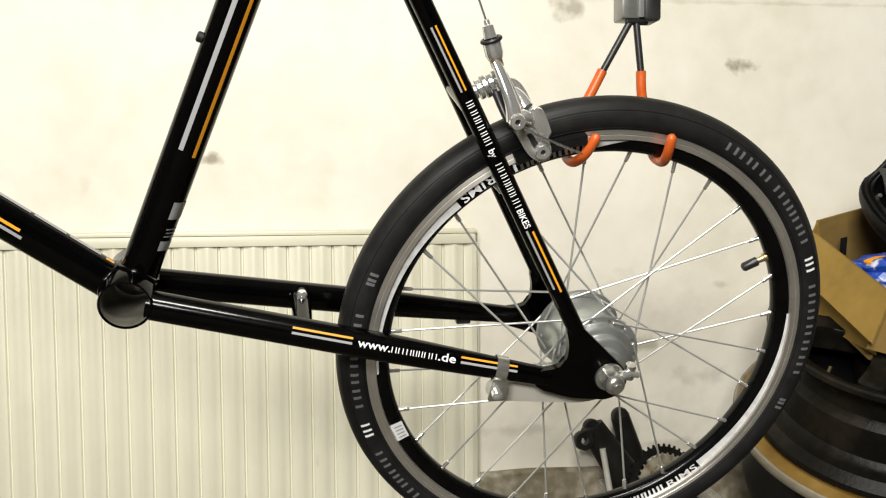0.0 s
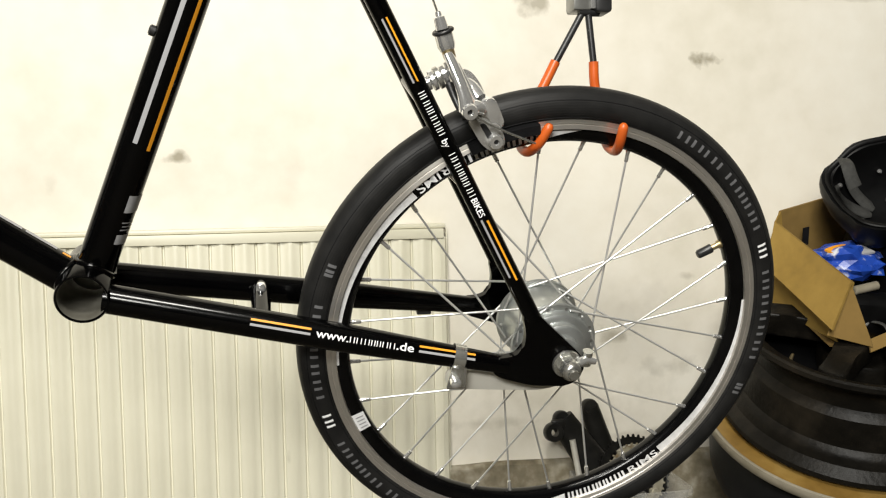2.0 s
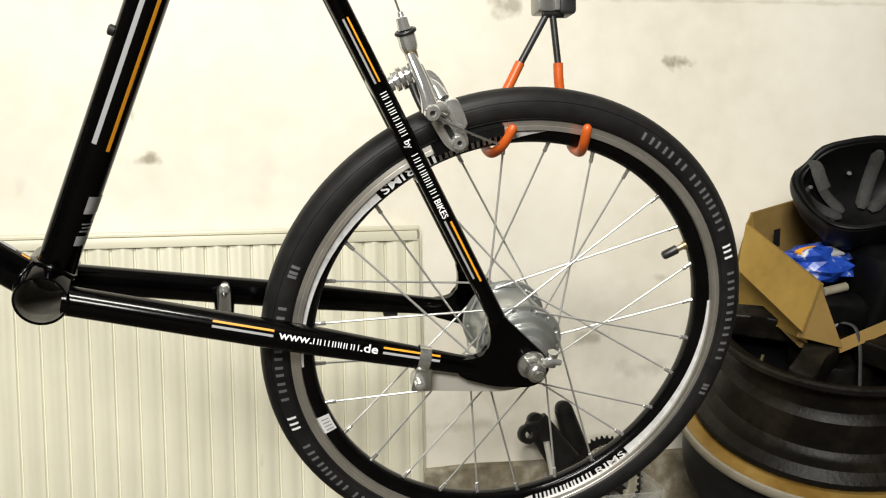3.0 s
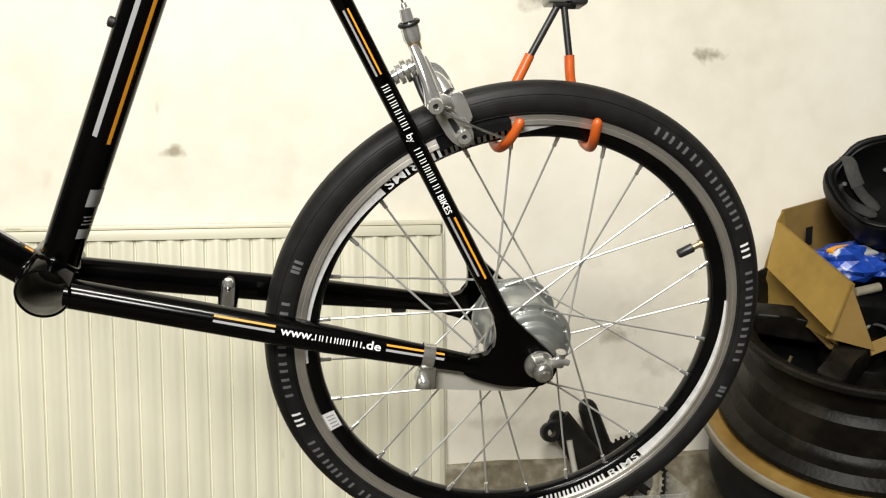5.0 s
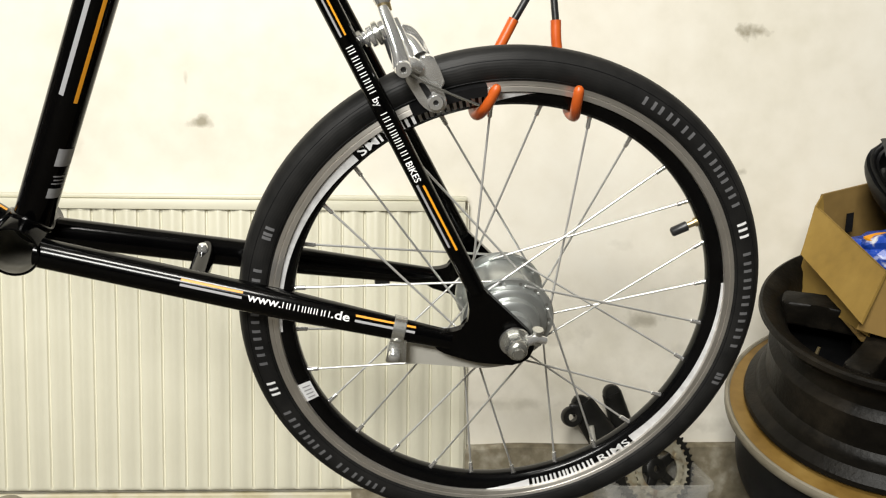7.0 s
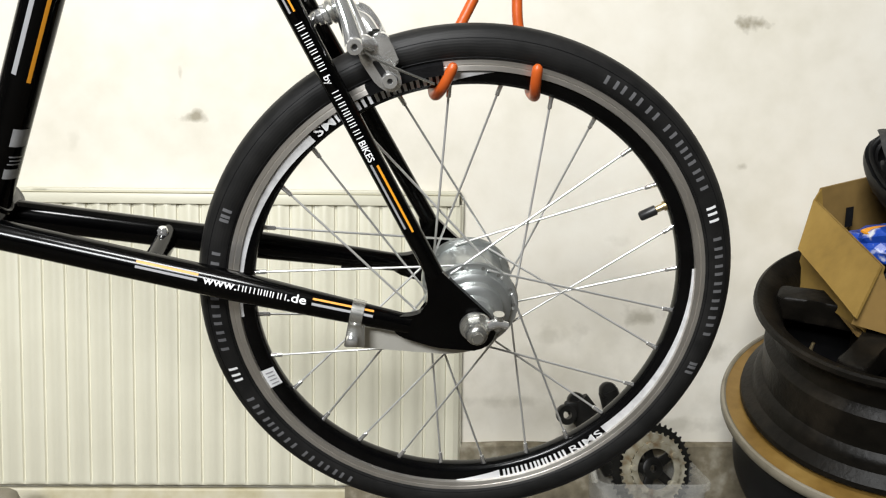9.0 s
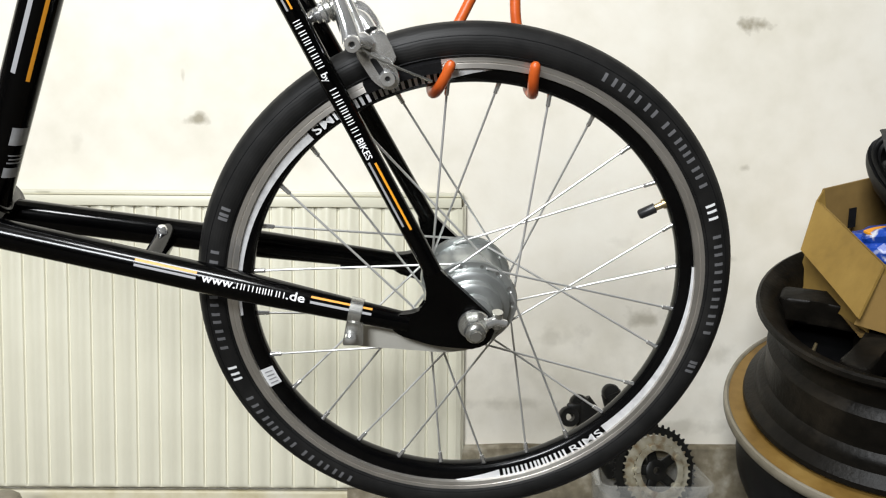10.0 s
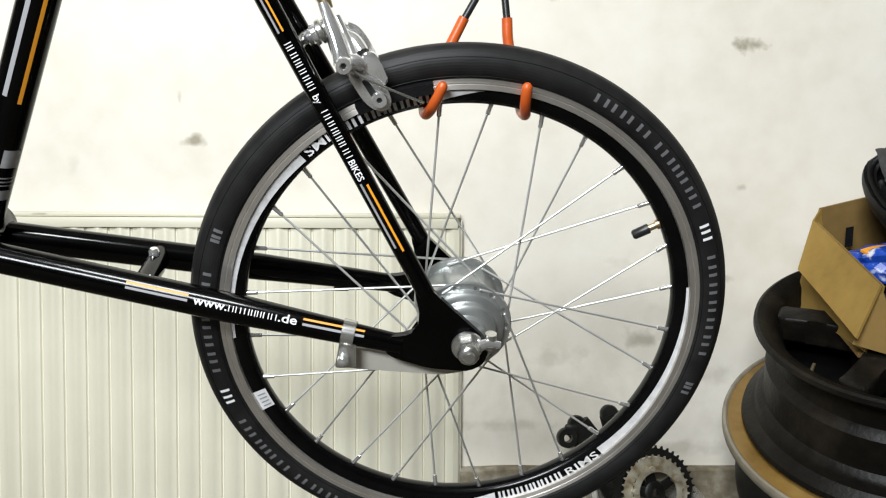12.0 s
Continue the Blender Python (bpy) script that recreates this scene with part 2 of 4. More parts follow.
def lathe(profile, steps=64, m=None, closed=False, bm=None):
    """Turns (radius, height) points about z, then moves the result by m."""
    bm = bm or bmesh.new()
    m = m or Matrix()
    rings = []
    for r, h in profile:
        if r < 1e-6:
            rings.append([bm.verts.new(m @ Vector((0, 0, h)))])
        else:
            rings.append([bm.verts.new(m @ Vector((r * math.cos(q), r * math.sin(q), h))) for q in (2 * math.pi * j / steps for j in range(steps))])
    pairs = list(zip(rings, rings[1:] + rings[:1])) if closed else list(zip(rings, rings[1:]))
    for a, b in pairs:
        for j in range(steps):
            i = (j + 1) % steps
            if len(a) == 1 and len(b) == 1:
                continue
            if len(a) == 1:
                bm.faces.new((a[0], b[i], b[j]))
            elif len(b) == 1:
                bm.faces.new((a[j], a[i], b[0]))
            else:
                bm.faces.new((a[j], a[i], b[i], b[j]))
    return bm


def prism(outline, c0, c1, m=None, bevel=0.0):
    """A plate from a 2D outline, between two heights, moved by m."""
    bm = bmesh.new()
    low = [bm.verts.new((x, y, c0)) for x, y in outline]
    top = [bm.verts.new((x, y, c1)) for x, y in outline]
    bm.faces.new(low[::-1])
    bm.faces.new(top)
    k = len(outline)
    for i in range(k):
        bm.faces.new((low[i], low[(i + 1) % k], top[(i + 1) % k], top[i]))
    if bevel:
        bmesh.ops.bevel(bm, geom=bm.edges[:], offset=bevel, segments=2, affect="EDGES", profile=0.5)
    if m:
        bmesh.ops.transform(bm, matrix=m, verts=bm.verts)
    return bm


def rounded(points, r, n=5):
    """Rounds the corners of a closed outline by fillets of size r."""
    out = []
    k = len(points)
    for i in range(k):
        p, a, b = Vector(points[i]), Vector(points[i - 1]), Vector(points[(i + 1) % k])
        ra = min(r, (a - p).length * 0.45)
        rb = min(r, (b - p).length * 0.45)
        s, e = p + (a - p).normalized() * ra, p + (b - p).normalized() * rb
        for j in range(n + 1):
            t = j / n
            q = s * (1 - t) ** 2 + p * 2 * t * (1 - t) + e * t * t
            out.append((q.x, q.y))
    return out


def along(p, q, t):
    return Vector(p).lerp(Vector(q), t)


def smooth_path(points, n=8):
    """A rounded curve through the points."""
    pts = [Vector(p) for p in points]
    out = []
    for i in range(len(pts) - 1):
        p0, p1, p2, p3 = pts[max(i - 1, 0)], pts[i], pts[i + 1], pts[min(i + 2, len(pts) - 1)]
        for j in range(n):
            t = j / n
            out.append(0.5 * (2 * p1 + (p2 - p0) * t + (2 * p0 - 5 * p1 + 4 * p2 - p3) * t * t + (3 * p1 - p0 - 3 * p2 + p3) * t ** 3))
    return out + [pts[-1]]

# ---- the cellar ----
def structure(name, bm, material, label, smooth=False):
    return tagged(part(name, bm, material, None, label, smooth), "", name.split("_")[0], "", "structure")


structure("wall_north", boxed(LEFT, RIGHT, WALL, WALL + 0.2, FLOOR - 0.1, CEIL), M_WALL, "cream plastered cellar wall with dirty smudges")
# three added walls out of view, dark so they bounce little light
structure("wall_south", boxed(LEFT, RIGHT, FRONT - 0.2, FRONT, FLOOR - 0.1, CEIL), M_PLAIN, "unseen plain cellar wall, darkened to cut bounce light")
structure("wall_west", boxed(LEFT - 0.2, LEFT, FRONT - 0.2, WALL + 0.2, FLOOR - 0.1, CEIL), M_PLAIN, "unseen plain cellar wall, darkened to cut bounce light")
structure("wall_east", boxed(RIGHT, RIGHT + 0.2, FRONT - 0.2, WALL + 0.2, FLOOR - 0.1, CEIL), M_PLAIN, "unseen plain cellar wall, darkened to cut bounce light")
structure("floor", boxed(LEFT - 0.2, RIGHT + 0.2, FRONT - 0.2, WALL + 0.2, FLOOR - 0.25, FLOOR), M_FLOOR, "dusty brownish concrete cellar floor")
structure("ceiling", boxed(LEFT - 0.2, RIGHT + 0.2, FRONT - 0.2, WALL + 0.2, CEIL, CEIL + 0.2), M_CEILING, "unseen cellar ceiling, dulled to limit bounce light")


def plinth():
    """An uneven concrete footing along the foot of the wall."""
    bm = bmesh.new()
    x0, x1, n = 0.10, RIGHT, 90
    rows = []
    for i in range(n + 1):
        x = x0 + (x1 - x0) * i / n
        h = 0.2505 + 0.004 * noise.noise((x * 9, 0, 0)) + 0.006 * (x - x0)
        d = 0.014 + 0.004 * noise.noise((x * 14, 3, 0))
        rows.append([bm.verts.new(p) for p in ((x, WALL + 0.01, FLOOR - 0.01), (x, WALL - d - 0.006, FLOOR - 0.01), (x, WALL - d - 0.002, h - 0.03), (x, WALL - d, h - 0.004), (x, WALL - d + 0.005, h), (x, WALL + 0.01, h + 0.002))])
    for a, b in zip(rows, rows[1:]):
        for j in range(6):
            bm.faces.new((a[j], a[(j + 1) % 6], b[(j + 1) % 6], b[j]))
    bm.faces.new(rows[0])
    bm.faces.new(rows[-1])
    return structure("baseboard", bm, M_CONCRETE, "rough bare concrete footing along the wall", True)


plinth()


def radiator():
    x0, x1, y0, z0, z1 = -0.95, 0.2937, 1.528, 0.179, 0.6788
    face_top, pitch, first = 0.6535, 0.0370, -0.4335
    ob = thing("radiator", pose((x0 + x1) / 2, y0 + 0.03, z0), "cream enamelled panel radiator with vertical ridges", "radiator")
    inv = pose((x0 + x1) / 2, y0 + 0.03, z0).inverted()
    # pressed front sheet
    shape = ((-0.0028, 0.0040), (-0.0008, 0.0072), (0.0008, 0.0072), (0.0028, 0.0040), (0.0085, 0.0036), (0.0130, 0.0018), (0.0168, 0.0001), (0.0212, 0.0), (0.0250, 0.0016), (0.0300, 0.0036))
    xs = []
    k = math.floor((x0 - first) / pitch)
    while first + k * pitch < x1:
        for dx, dy in shape:
            x = first + k * pitch + dx
            if x0 + 0.018 < x < x1 - 0.022:
                xs.append((x, dy))
        k += 1
    xs = [(x0, 0.010), (x0 + 0.003, 0.003), (x0 + 0.008, 0.0)] + xs + [(x1 - 0.012, 0.0), (x1 - 0.004, 0.002), (x1, 0.010)]
    levels = [(z0, 0.012, 0.0), (z0 + 0.003, 0.004, 0.2), (z0 + 0.006, 0.001, 0.6), (z0 + 0.010, 0.0, 1.0), (face_top - 0.004, 0.0, 1.0), (face_top + 0.002, 0.001, 1.0)]
    bm = bmesh.new()
    grid = [[bm.verts.new((x, y0 + back + dy * w, z)) for x, dy in xs] for z, back, w in levels]
    for a, b in zip(grid, grid[1:]):
        for i in range(len(xs) - 1):
            bm.faces.new((a[i], a[i + 1], b[i + 1], b[i]))
    bmesh.ops.transform(bm, matrix=inv, verts=bm.verts)
    part("panel", bm, M_RADIATOR, ob)
    rail = boxed(x0 + 0.001, x1 - 0.006, y0 - 0.0022, y0 + 0.014, face_top, z1 - 0.0085, bevel=0.0012)
    bmesh.ops.transform(rail, matrix=inv, verts=rail.verts)
    part("top_rail", rail, M_RADIATOR, ob, "plain band over the ridges")
    part("back_panel", bmesh.ops.transform(b2 := boxed(x0 + 0.005, x1 - 0.005, y0 + 0.0135, y0 + 0.0175, z0 + 0.01, z1 - 0.03, bevel=0.0015), matrix=inv, verts=b2.verts) or b2, M_RADIATOR, ob)
    b3 = boxed(x0 + 0.002, x1 - 0.002, y0 + 0.0015, y0 + 0.020, z1 - 0.008, z1, bevel=0.003)
    bmesh.ops.transform(b3, matrix=inv, verts=b3.verts)
    part("top_grille", b3, M_RADIATOR, ob, "cream top cover")
    for x in (x0 - 0.0015, x1 - 0.0005):
        b4 = boxed(x, x + 0.002, y0 + 0.0105, y0 + 0.0185, z0 + 0.01, z1 - 0.010, bevel=0.0008)
        bmesh.ops.transform(b4, matrix=inv, verts=b4.verts)
        part("side_cover", b4, M_RADIATOR, ob)
    for x in (x0 + 0.2, x1 - 0.2):
        b5 = boxed(x - 0.015, x + 0.015, y0 + 0.0175, WALL, z0 + 0.08, z1 - 0.08)
        bmesh.ops.transform(b5, matrix=inv, verts=b5.verts)
        part("bracket", b5, M_STEEL, ob)
    return ob


radiator()
structure("trim", boxed(-0.97, 0.275, 1.538, WALL, FLOOR - 0.01, 0.174, bevel=0.004), M_LEDGE, "cream painted ledge below the radiator")


def radiator_valve():
    ob = thing("radiator_valve", pose(-0.428, 1.437, FLOOR), "white rounded pipe stub rising from the floor", "valve")
    part("pipe", swept([(0, 0, 0), (0, 0, 0.09)], 0.011), M_LIP, ob)
    part("cap", lathe([(0, 0.126), (0.014, 0.125), (0.023, 0.119), (0.028, 0.106), (0.028, 0.065), (0.023, 0.060), (0, 0.060)], 32), M_LIP, ob)


radiator_valve()

# ---- the bicycle ----
# local axes: x along the bicycle to its rear, y to its far side, z up in the wheel's plane; origin at the rear axle
BIKE = pose(0.2713, 0.8301, 0.5992, 19.77, 0.08, 2.95) @ Matrix.Scale(1.0112, 4)
bike = thing("bicycle", BIKE, "gloss black striped bicycle frame hanging by its rear wheel", "bicycle")


def L(a, b, c):
    """A point along, up and out to the near side."""
    return Vector((a, -c, b))


NEAR = Matrix(((1, 0, 0, 0), (0, 0, -1, 0), (0, 1, 0, 0), (0, 0, 0, 1)))  # plate outlines (a, b), height towards the near side

SEAT0, SEAT1, SEAT_R = L(-0.3952, 0.060, 0), L(-0.2225, 0.500, 0), 0.0151
DOWN0, DOWN1, DOWN_R = L(-0.3960, 0.0610, 0), L(-0.7600, 0.3345, 0), 0.0152
CS0, CS1 = L(-0.380, 0.0600, 0.021), L(-0.052, -0.0010, 0.0580)
SS0, SS1 = L(-0.2375, 0.4240, 0.0135), L(-0.0335, 0.0440, 0.0585)

seat_tube = part("seat_tube", swept([along(SEAT0, SEAT1, 0.043 + 0.957 * t / 8) for t in range(9)], SEAT_R, 40), M_BLACK, bike)
down_tube = part("down_tube", swept([along(DOWN0, DOWN1, 0.041 + 0.959 * t / 8) for t in range(9)], DOWN_R, 40), M_BLACK, bike)
part("bottom_bracket_shell", lathe([(0.0192, -0.034), (0.0202, -0.034), (0.0208, -0.033), (0.0208, 0.033), (0.0202, 0.034), (0.0193, 0.034), (0.0188, 0.033), (0.0186, 0.028), (0.0186, -0.028)], 56, Matrix.Translation(L(-0.395, 0.0655, 0)) @ NEAR, closed=True), M_BLACK, bike, "open bottom bracket shell with a bare metal bore")
part("far_cup", lathe([(0.0, -0.022), (0.0178, -0.022), (0.0178, -0.028), (0, -0.028)], 40, Matrix.Translation(L(-0.395, 0.0655, 0)) @ NEAR), M_BORE, bike, "dull metal cup at the far end")
part("bore", lathe([(0.0187, 0.0325), (0.0180, 0.031), (0.0180, -0.031), (0.0187, -0.0325)], 48, Matrix.Translation(L(-0.395, 0.0655, 0)) @ NEAR), M_BORE, bike, "bare threaded metal bore")


def weld(tube0, tube1, r, name="weld_bead"):
    """A bead where a tube meets the bottom bracket shell."""
    d = (tube1 - tube0).normalized()
    out = Vector((0, -1, 0))
    e = d.cross(out).normalized()
    c = L(-0.395, 0.0655, 0)
    off = (tube0 - c) - d * (tube0 - c).dot(d)
    ring = []
    for i in range(40):
        q = 2 * math.pi * i / 40
        v = off + e * math.cos(q) * r + out * math.sin(q) * r
        flat = v - out * v.dot(out)
        ring.append(c + v + d * math.sqrt(max(0.0, 0.0210 ** 2 - flat.length_squared)))
    return part(name, swept(ring, 0.0026, 10, closed=True), M_BLACK, bike)


weld(SEAT0, SEAT1, SEAT_R)
weld(DOWN0, DOWN1, DOWN_R)


def stay_radius(t):
    return 0.0122 if t < 0.6 else 0.0122 - 0.0042 * (t - 0.6) / 0.4


stays = {}
for side in (1, -1):
    def S(p):
        return Vector((p.x, p.y * side, p.z))
    c0, c1, s0, s1 = S(CS0), S(CS1), S(SS0), S(SS1)
    pts = [along(c0, c1, t / 16) for t in range(17)]
    cs = part("chainstay", swept(pts, [stay_radius(t / 16) for t in range(17)], 32), M_BLACK, bike)
    ss = part("seatstay", swept([along(s0, s1, t / 12) for t in range(13)], [0.0080 - 0.0008 * t / 12 for t in range(13)], 28), M_BLACK, bike)
    stays[side] = (cs, ss)
    outline = rounded([(-0.066, -0.0085), (-0.031, -0.0205), (0.006, -0.0240), (0.0175, -0.012), (0.0160, 0.0040), (-0.0210, 0.0400), (-0.0330, 0.0520), (-0.0440, 0.0500), (-0.0385, 0.0300), (-0.0400, 0.0140), (-0.0500, 0.0085), (-0.0680, 0.0080)], 0.009)
    mid = 0.0585 * side
    part("dropout", prism(outline, mid - 0.0035, mid + 0.0035, NEAR, bevel=0.0012), M_BLACK, bike)

part("chainstay_bridge", swept([L(-0.258, 0.0375, 0.036), L(-0.258, 0.0375, -0.036)], 0.0085, 24, flat=1.25), M_BLACK, bike)
part("bridge_bolt", lathe([(0, 0.004), (0.003, 0.0035), (0.0045, 0.001), (0.0045, -0.003), (0, -0.003)], 18, Matrix.Translation(L(-0.2575, 0.0500, -0.010))), M_CHROME, bike)
part("cable_guide", boxed(-0.112, -0.098, 0.048, 0.056, -0.0042, 0.0020, bevel=0.0015), M_DARKSTEEL, bike, "black cable guide under the far chainstay")
part("seatstay_bridge", swept([L(-0.132, 0.2260, 0.032), L(-0.132, 0.2260, -0.032)], 0.0065, 20), M_BLACK, bike)
for b in (0.262, 0.345):
    base = along(SEAT0, SEAT1, (b - 0.06) / 0.44)
    out = L(-0.934, 0.357, 0)
    part("bottle_boss", lathe([(0, 0.0040), (0.0028, 0.0040), (0.0042, 0.0030), (0.0042, -0.004), (0, -0.004)], 18, Matrix.Translation(base + out * SEAT_R) @ out.to_track_quat("Z", "Y").to_matrix().to_4x4()), M_DARKSTEEL, bike, "black screw in the seat tube")


# decals that lie on tubes: s along the tube, h across it, angle from the near side towards 'up'
def wrap(p, q, radius, up, shapes, lift=0.00035):
    """shapes: lists of (s, h) outlines in metres; each becomes a thin skin on the tube from p to q."""
    p, q = Vector(p), Vector(q)
    d = (q - p).normalized()
    near = Vector((0, -1, 0))
    near = (near - d * near.dot(d)).normalized()
    tall = near.cross(d)
    if tall.dot(Vector(up)) < 0:
        tall = -tall
    bm = bmesh.new()
    for x0, x1, h0, h1, lean in shapes:
        n = max(2, int(abs(h1 - h0) / 0.0015))
        length = (q - p).length
        rows = []
        for i in range(n + 1):
            h = h0 + (h1 - h0) * i / n
            for s in (0, 1):
                x = (x0, x1)[s] + lean * (h - h0)
                r = (radius(x / length) if callable(radius) else radius) + lift
                w = h / r
                rows.append(bm.verts.new(p + d * x + (near * math.cos(w) + tall * math.sin(w)) * r))
        for i in range(n):
            bm.faces.new((rows[2 * i], rows[2 * i + 1], rows[2 * i + 3], rows[2 * i + 2]))
    return bm


def cells(x0, length, widths, weight=0.24):
    """A word as plain thin upright bars, two for a wide character and one for a narrow one: x0, x1 and heights from 0 to 1."""
    unit = length / sum(widths)
    out, x = [], x0
    for w in widths:
        step, bar_w = unit * w, unit * weight
        if w < 0.7:
            out.append((x + step * 0.5 - bar_w * 0.5, x + step * 0.5 + bar_w * 0.5, 0, 1))
        else:
            out.append((x + step * 0.10, x + step * 0.10 + bar_w, 0, 1))
            out.append((x + step * 0.82 - bar_w, x + step * 0.82, 0, 1))
        x += step
    return out


def glyph_bars(x0, length, h0, h1, widths, weight=0.12):
    return [(a, b, h0 + (h1 - h0) * u, h0 + (h1 - h0) * v, 0.0) for a, b, u, v in cells(x0, length, widths, weight)]


def letters(text, size):
    """The triangles of a word in the built-in font, from the origin, as (x, y) corners."""
    cu = bpy.data.curves.new("word", "FONT")
    cu.body, cu.size = text, size
    cu.resolution_u = 3
    cu.offset = size * 0.012
    ob = bpy.data.objects.new("word", cu)
    scene.collection.objects.link(ob)
    me = ob.to_mesh()
    vs = [(v.co.x, v.co.y) for v in me.vertices]
    fs = [tuple(p.vertices) for p in me.polygons]
    ob.to_mesh_clear()
    bpy.data.objects.remove(ob)
    bpy.data.curves.remove(cu)
    return vs, fs


def mapped(vs, fs, place):
    bm = bmesh.new()
    pts = [bm.verts.new(place(x, y)) for x, y in vs]
    for f in fs:
        bm.faces.new([pts[i] for i in f])
    return bm


near_cs, near_ss = stays[1]
UP = (0, 0, 1)
CL = (CS1 - CS0).length


def cs_s(a):
    return (a - CS0.x) / (CS1.x - CS0.x) * CL


for a0, a1 in ((-0.267, -0.219), (-0.130, -0.082)):
    part("orange_stripe", wrap(CS0, CS1, stay_radius, UP, [(cs_s(a0), cs_s(a1), 0.0078, 0.0096, 0)]), M_ORANGE, near_cs, "orange stripe")
    part("silver_stripe", wrap(CS0, CS1, stay_radius, UP, [(cs_s(a0), cs_s(a1), 0.0034, 0.0054, 0)]), M_GREY, near_cs, "silver stripe")
w = [1.3, 1.3, 1.3, 0.5, 0.9, 0.95, 0.6, 0.45, 0.75, 0.75, 1.0, 0.95, 0.5, 1.0, 0.95]
W0, WSUM = cs_s(-0.2145), sum(w)
W1, W2 = W0 + 0.082 * sum(w[:4]) / WSUM, W0 + 0.082 * sum(w[:12]) / WSUM
part("wordmark", wrap(CS0, CS1, stay_radius, UP, glyph_bars(W1, W2 - W1, 0.0030, 0.0078, w[4:12])), M_WHITE, near_cs, "white lettering shown as bars")

SL = (SS1 - SS0).length


def ss_s(b):
    return (b - SS0.z) / (SS1.z - SS0.z) * SL


SR = 0.0077
SUP = (1, 0, 0.4)
part("wordmark", wrap(SS0, SS1, SR, SUP, glyph_bars(ss_s(0.2330), 0.038, -0.0030, 0.0026, [0.8, 1.1, 0.9, 0.4, 1, 1, 0.9, 0.9])), M_WHITE, near_ss, "white lettering shown as bars")
part("wordmark", wrap(SS0, SS1, SR, SUP, glyph_bars(ss_s(0.1860), 0.040, -0.0030, 0.0026, [1, 1, 0.9, 0.4, 0.8, 0.8, 1.1, 1])), M_WHITE, near_ss, "white lettering shown as bars")


def tube_word(text, size, s0, p, q, radius, up, h0, material, parent, label, wide=0.0):
    vs, fs = letters(text, size)
    k = wide / max(x for x, y in vs) if wide else 1.0
    d = (q - p).normalized()
    near = Vector((0, -1, 0))
    near = (near - d * near.dot(d)).normalized()
    tall = near.cross(d)
    if tall.dot(Vector(up)) < 0:
        tall = -tall

    def place(x, y):
        w = (y + h0) / radius
        return p + d * (s0 + x * k) + (near * math.cos(w) + tall * math.sin(w)) * (radius + 0.0004)
    return part("word", mapped(vs, fs, place), material, parent, label, False)


tube_word("www.", 0.0095, W0, CS0, CS1, stay_radius((W0 + 0.012) / CL) + 0.0004, UP, 0.0030, M_WHITE, near_cs, "white letters www", W1 - W0 - 0.0005)
tube_word(".de", 0.0095, W2, CS0, CS1, stay_radius((W2 + 0.007) / CL) + 0.0004, UP, 0.0030, M_WHITE, near_cs, "white letters de", W0 + 0.082 - W2)
tube_word("by", 0.0074, ss_s(0.1970), SS0, SS1, SR, SUP, -0.003, M_WHITE, near_ss, "white word by")
tube_word("BIKES", 0.0072, ss_s(0.1500), SS0, SS1, SR, SUP, -0.003, M_WHITE, near_ss, "white word BIKES")
part("orange_stripe", wrap(SS0, SS1, SR, SUP, [(ss_s(0.1310), ss_s(0.0800), 0.0008, 0.0026, 0)]), M_ORANGE, near_ss, "orange stripe")
part("silver_stripe", wrap(SS0, SS1, SR, SUP, [(ss_s(0.1330), ss_s(0.0840), -0.0036, -0.0018, 0)]), M_GREY, near_ss, "silver stripe")
part("orange_stripe", wrap(SS0, SS1, SR, SUP, [(ss_s(0.2860), ss_s(0.2400), 0.0006, 0.0020, 0)]), M_ORANGE, near_ss, "orange stripe")
part("silver_stripe", wrap(SS0, SS1, SR, SUP, [(ss_s(0.2860), ss_s(0.2400), -0.0030, -0.0014, 0)]), M_GREY, near_ss, "silver stripe")

TL = (SEAT1 - SEAT0).length


def st_s(b):
    return (b - SEAT0.z) / (SEAT1.z - SEAT0.z) * TL


TUP = (1, 0, 0)
part("orange_stripe", wrap(SEAT0, SEAT1, SEAT_R, TUP, [(st_s(0.182), st_s(0.47), 0.0075, 0.0105, 0)]), M_ORANGE, seat_tube, "orange stripe")
part("silver_stripe", wrap(SEAT0, SEAT1, SEAT_R, TUP, [(st_s(0.185), st_s(0.47), -0.0042, -0.0006, 0)]), M_GREY, seat_tube, "silver stripe")
part("blank_label", wrap(SEAT0, SEAT1, SEAT_R, TUP, [(st_s(0.1318), st_s(0.1458), 0.0068, 0.0225, 0.05)]), M_LABEL, seat_tube, "blank grey paper label")
part("blank_label", wrap(SEAT0, SEAT1, SEAT_R, TUP, [(st_s(0.1055), st_s(0.1135), 0.0075, 0.0205, 0.05)]), M_LABEL, seat_tube, "blank grey paper label")
part("fine_print", wrap(SEAT0, SEAT1, SEAT_R, TUP, [(st_s(0.1170 + 0.0030 * i), st_s(0.1181 + 0.0030 * i), 0.0085 + 0.001 * (i % 2), 0.021, 0.05) for i in range(3)]), M_GREY, seat_tube, "unreadable fine print as grey bars")
part("orange_stripe", wrap(DOWN0, DOWN1, DOWN_R, (0.4, 0, 1), [(0.095, 0.30, 0.0036, 0.0060, 0)]), M_ORANGE, down_tube, "orange stripe")
part("silver_stripe", wrap(DOWN0, DOWN1, DOWN_R, (0.4, 0, 1), [(0.091, 0.30, -0.0010, 0.0016, 0)]), M_GREY, down_tube, "silver stripe")
part("wordmark", wrap(DOWN0, DOWN1, DOWN_R, (0.4, 0, 1), [(0.036 + 0.030 * i, 0.063 + 0.030 * i, 0.0232, 0.0285, 0) for i in range(8)]), M_GREY, down_tube, "silver lettering shown as bars")
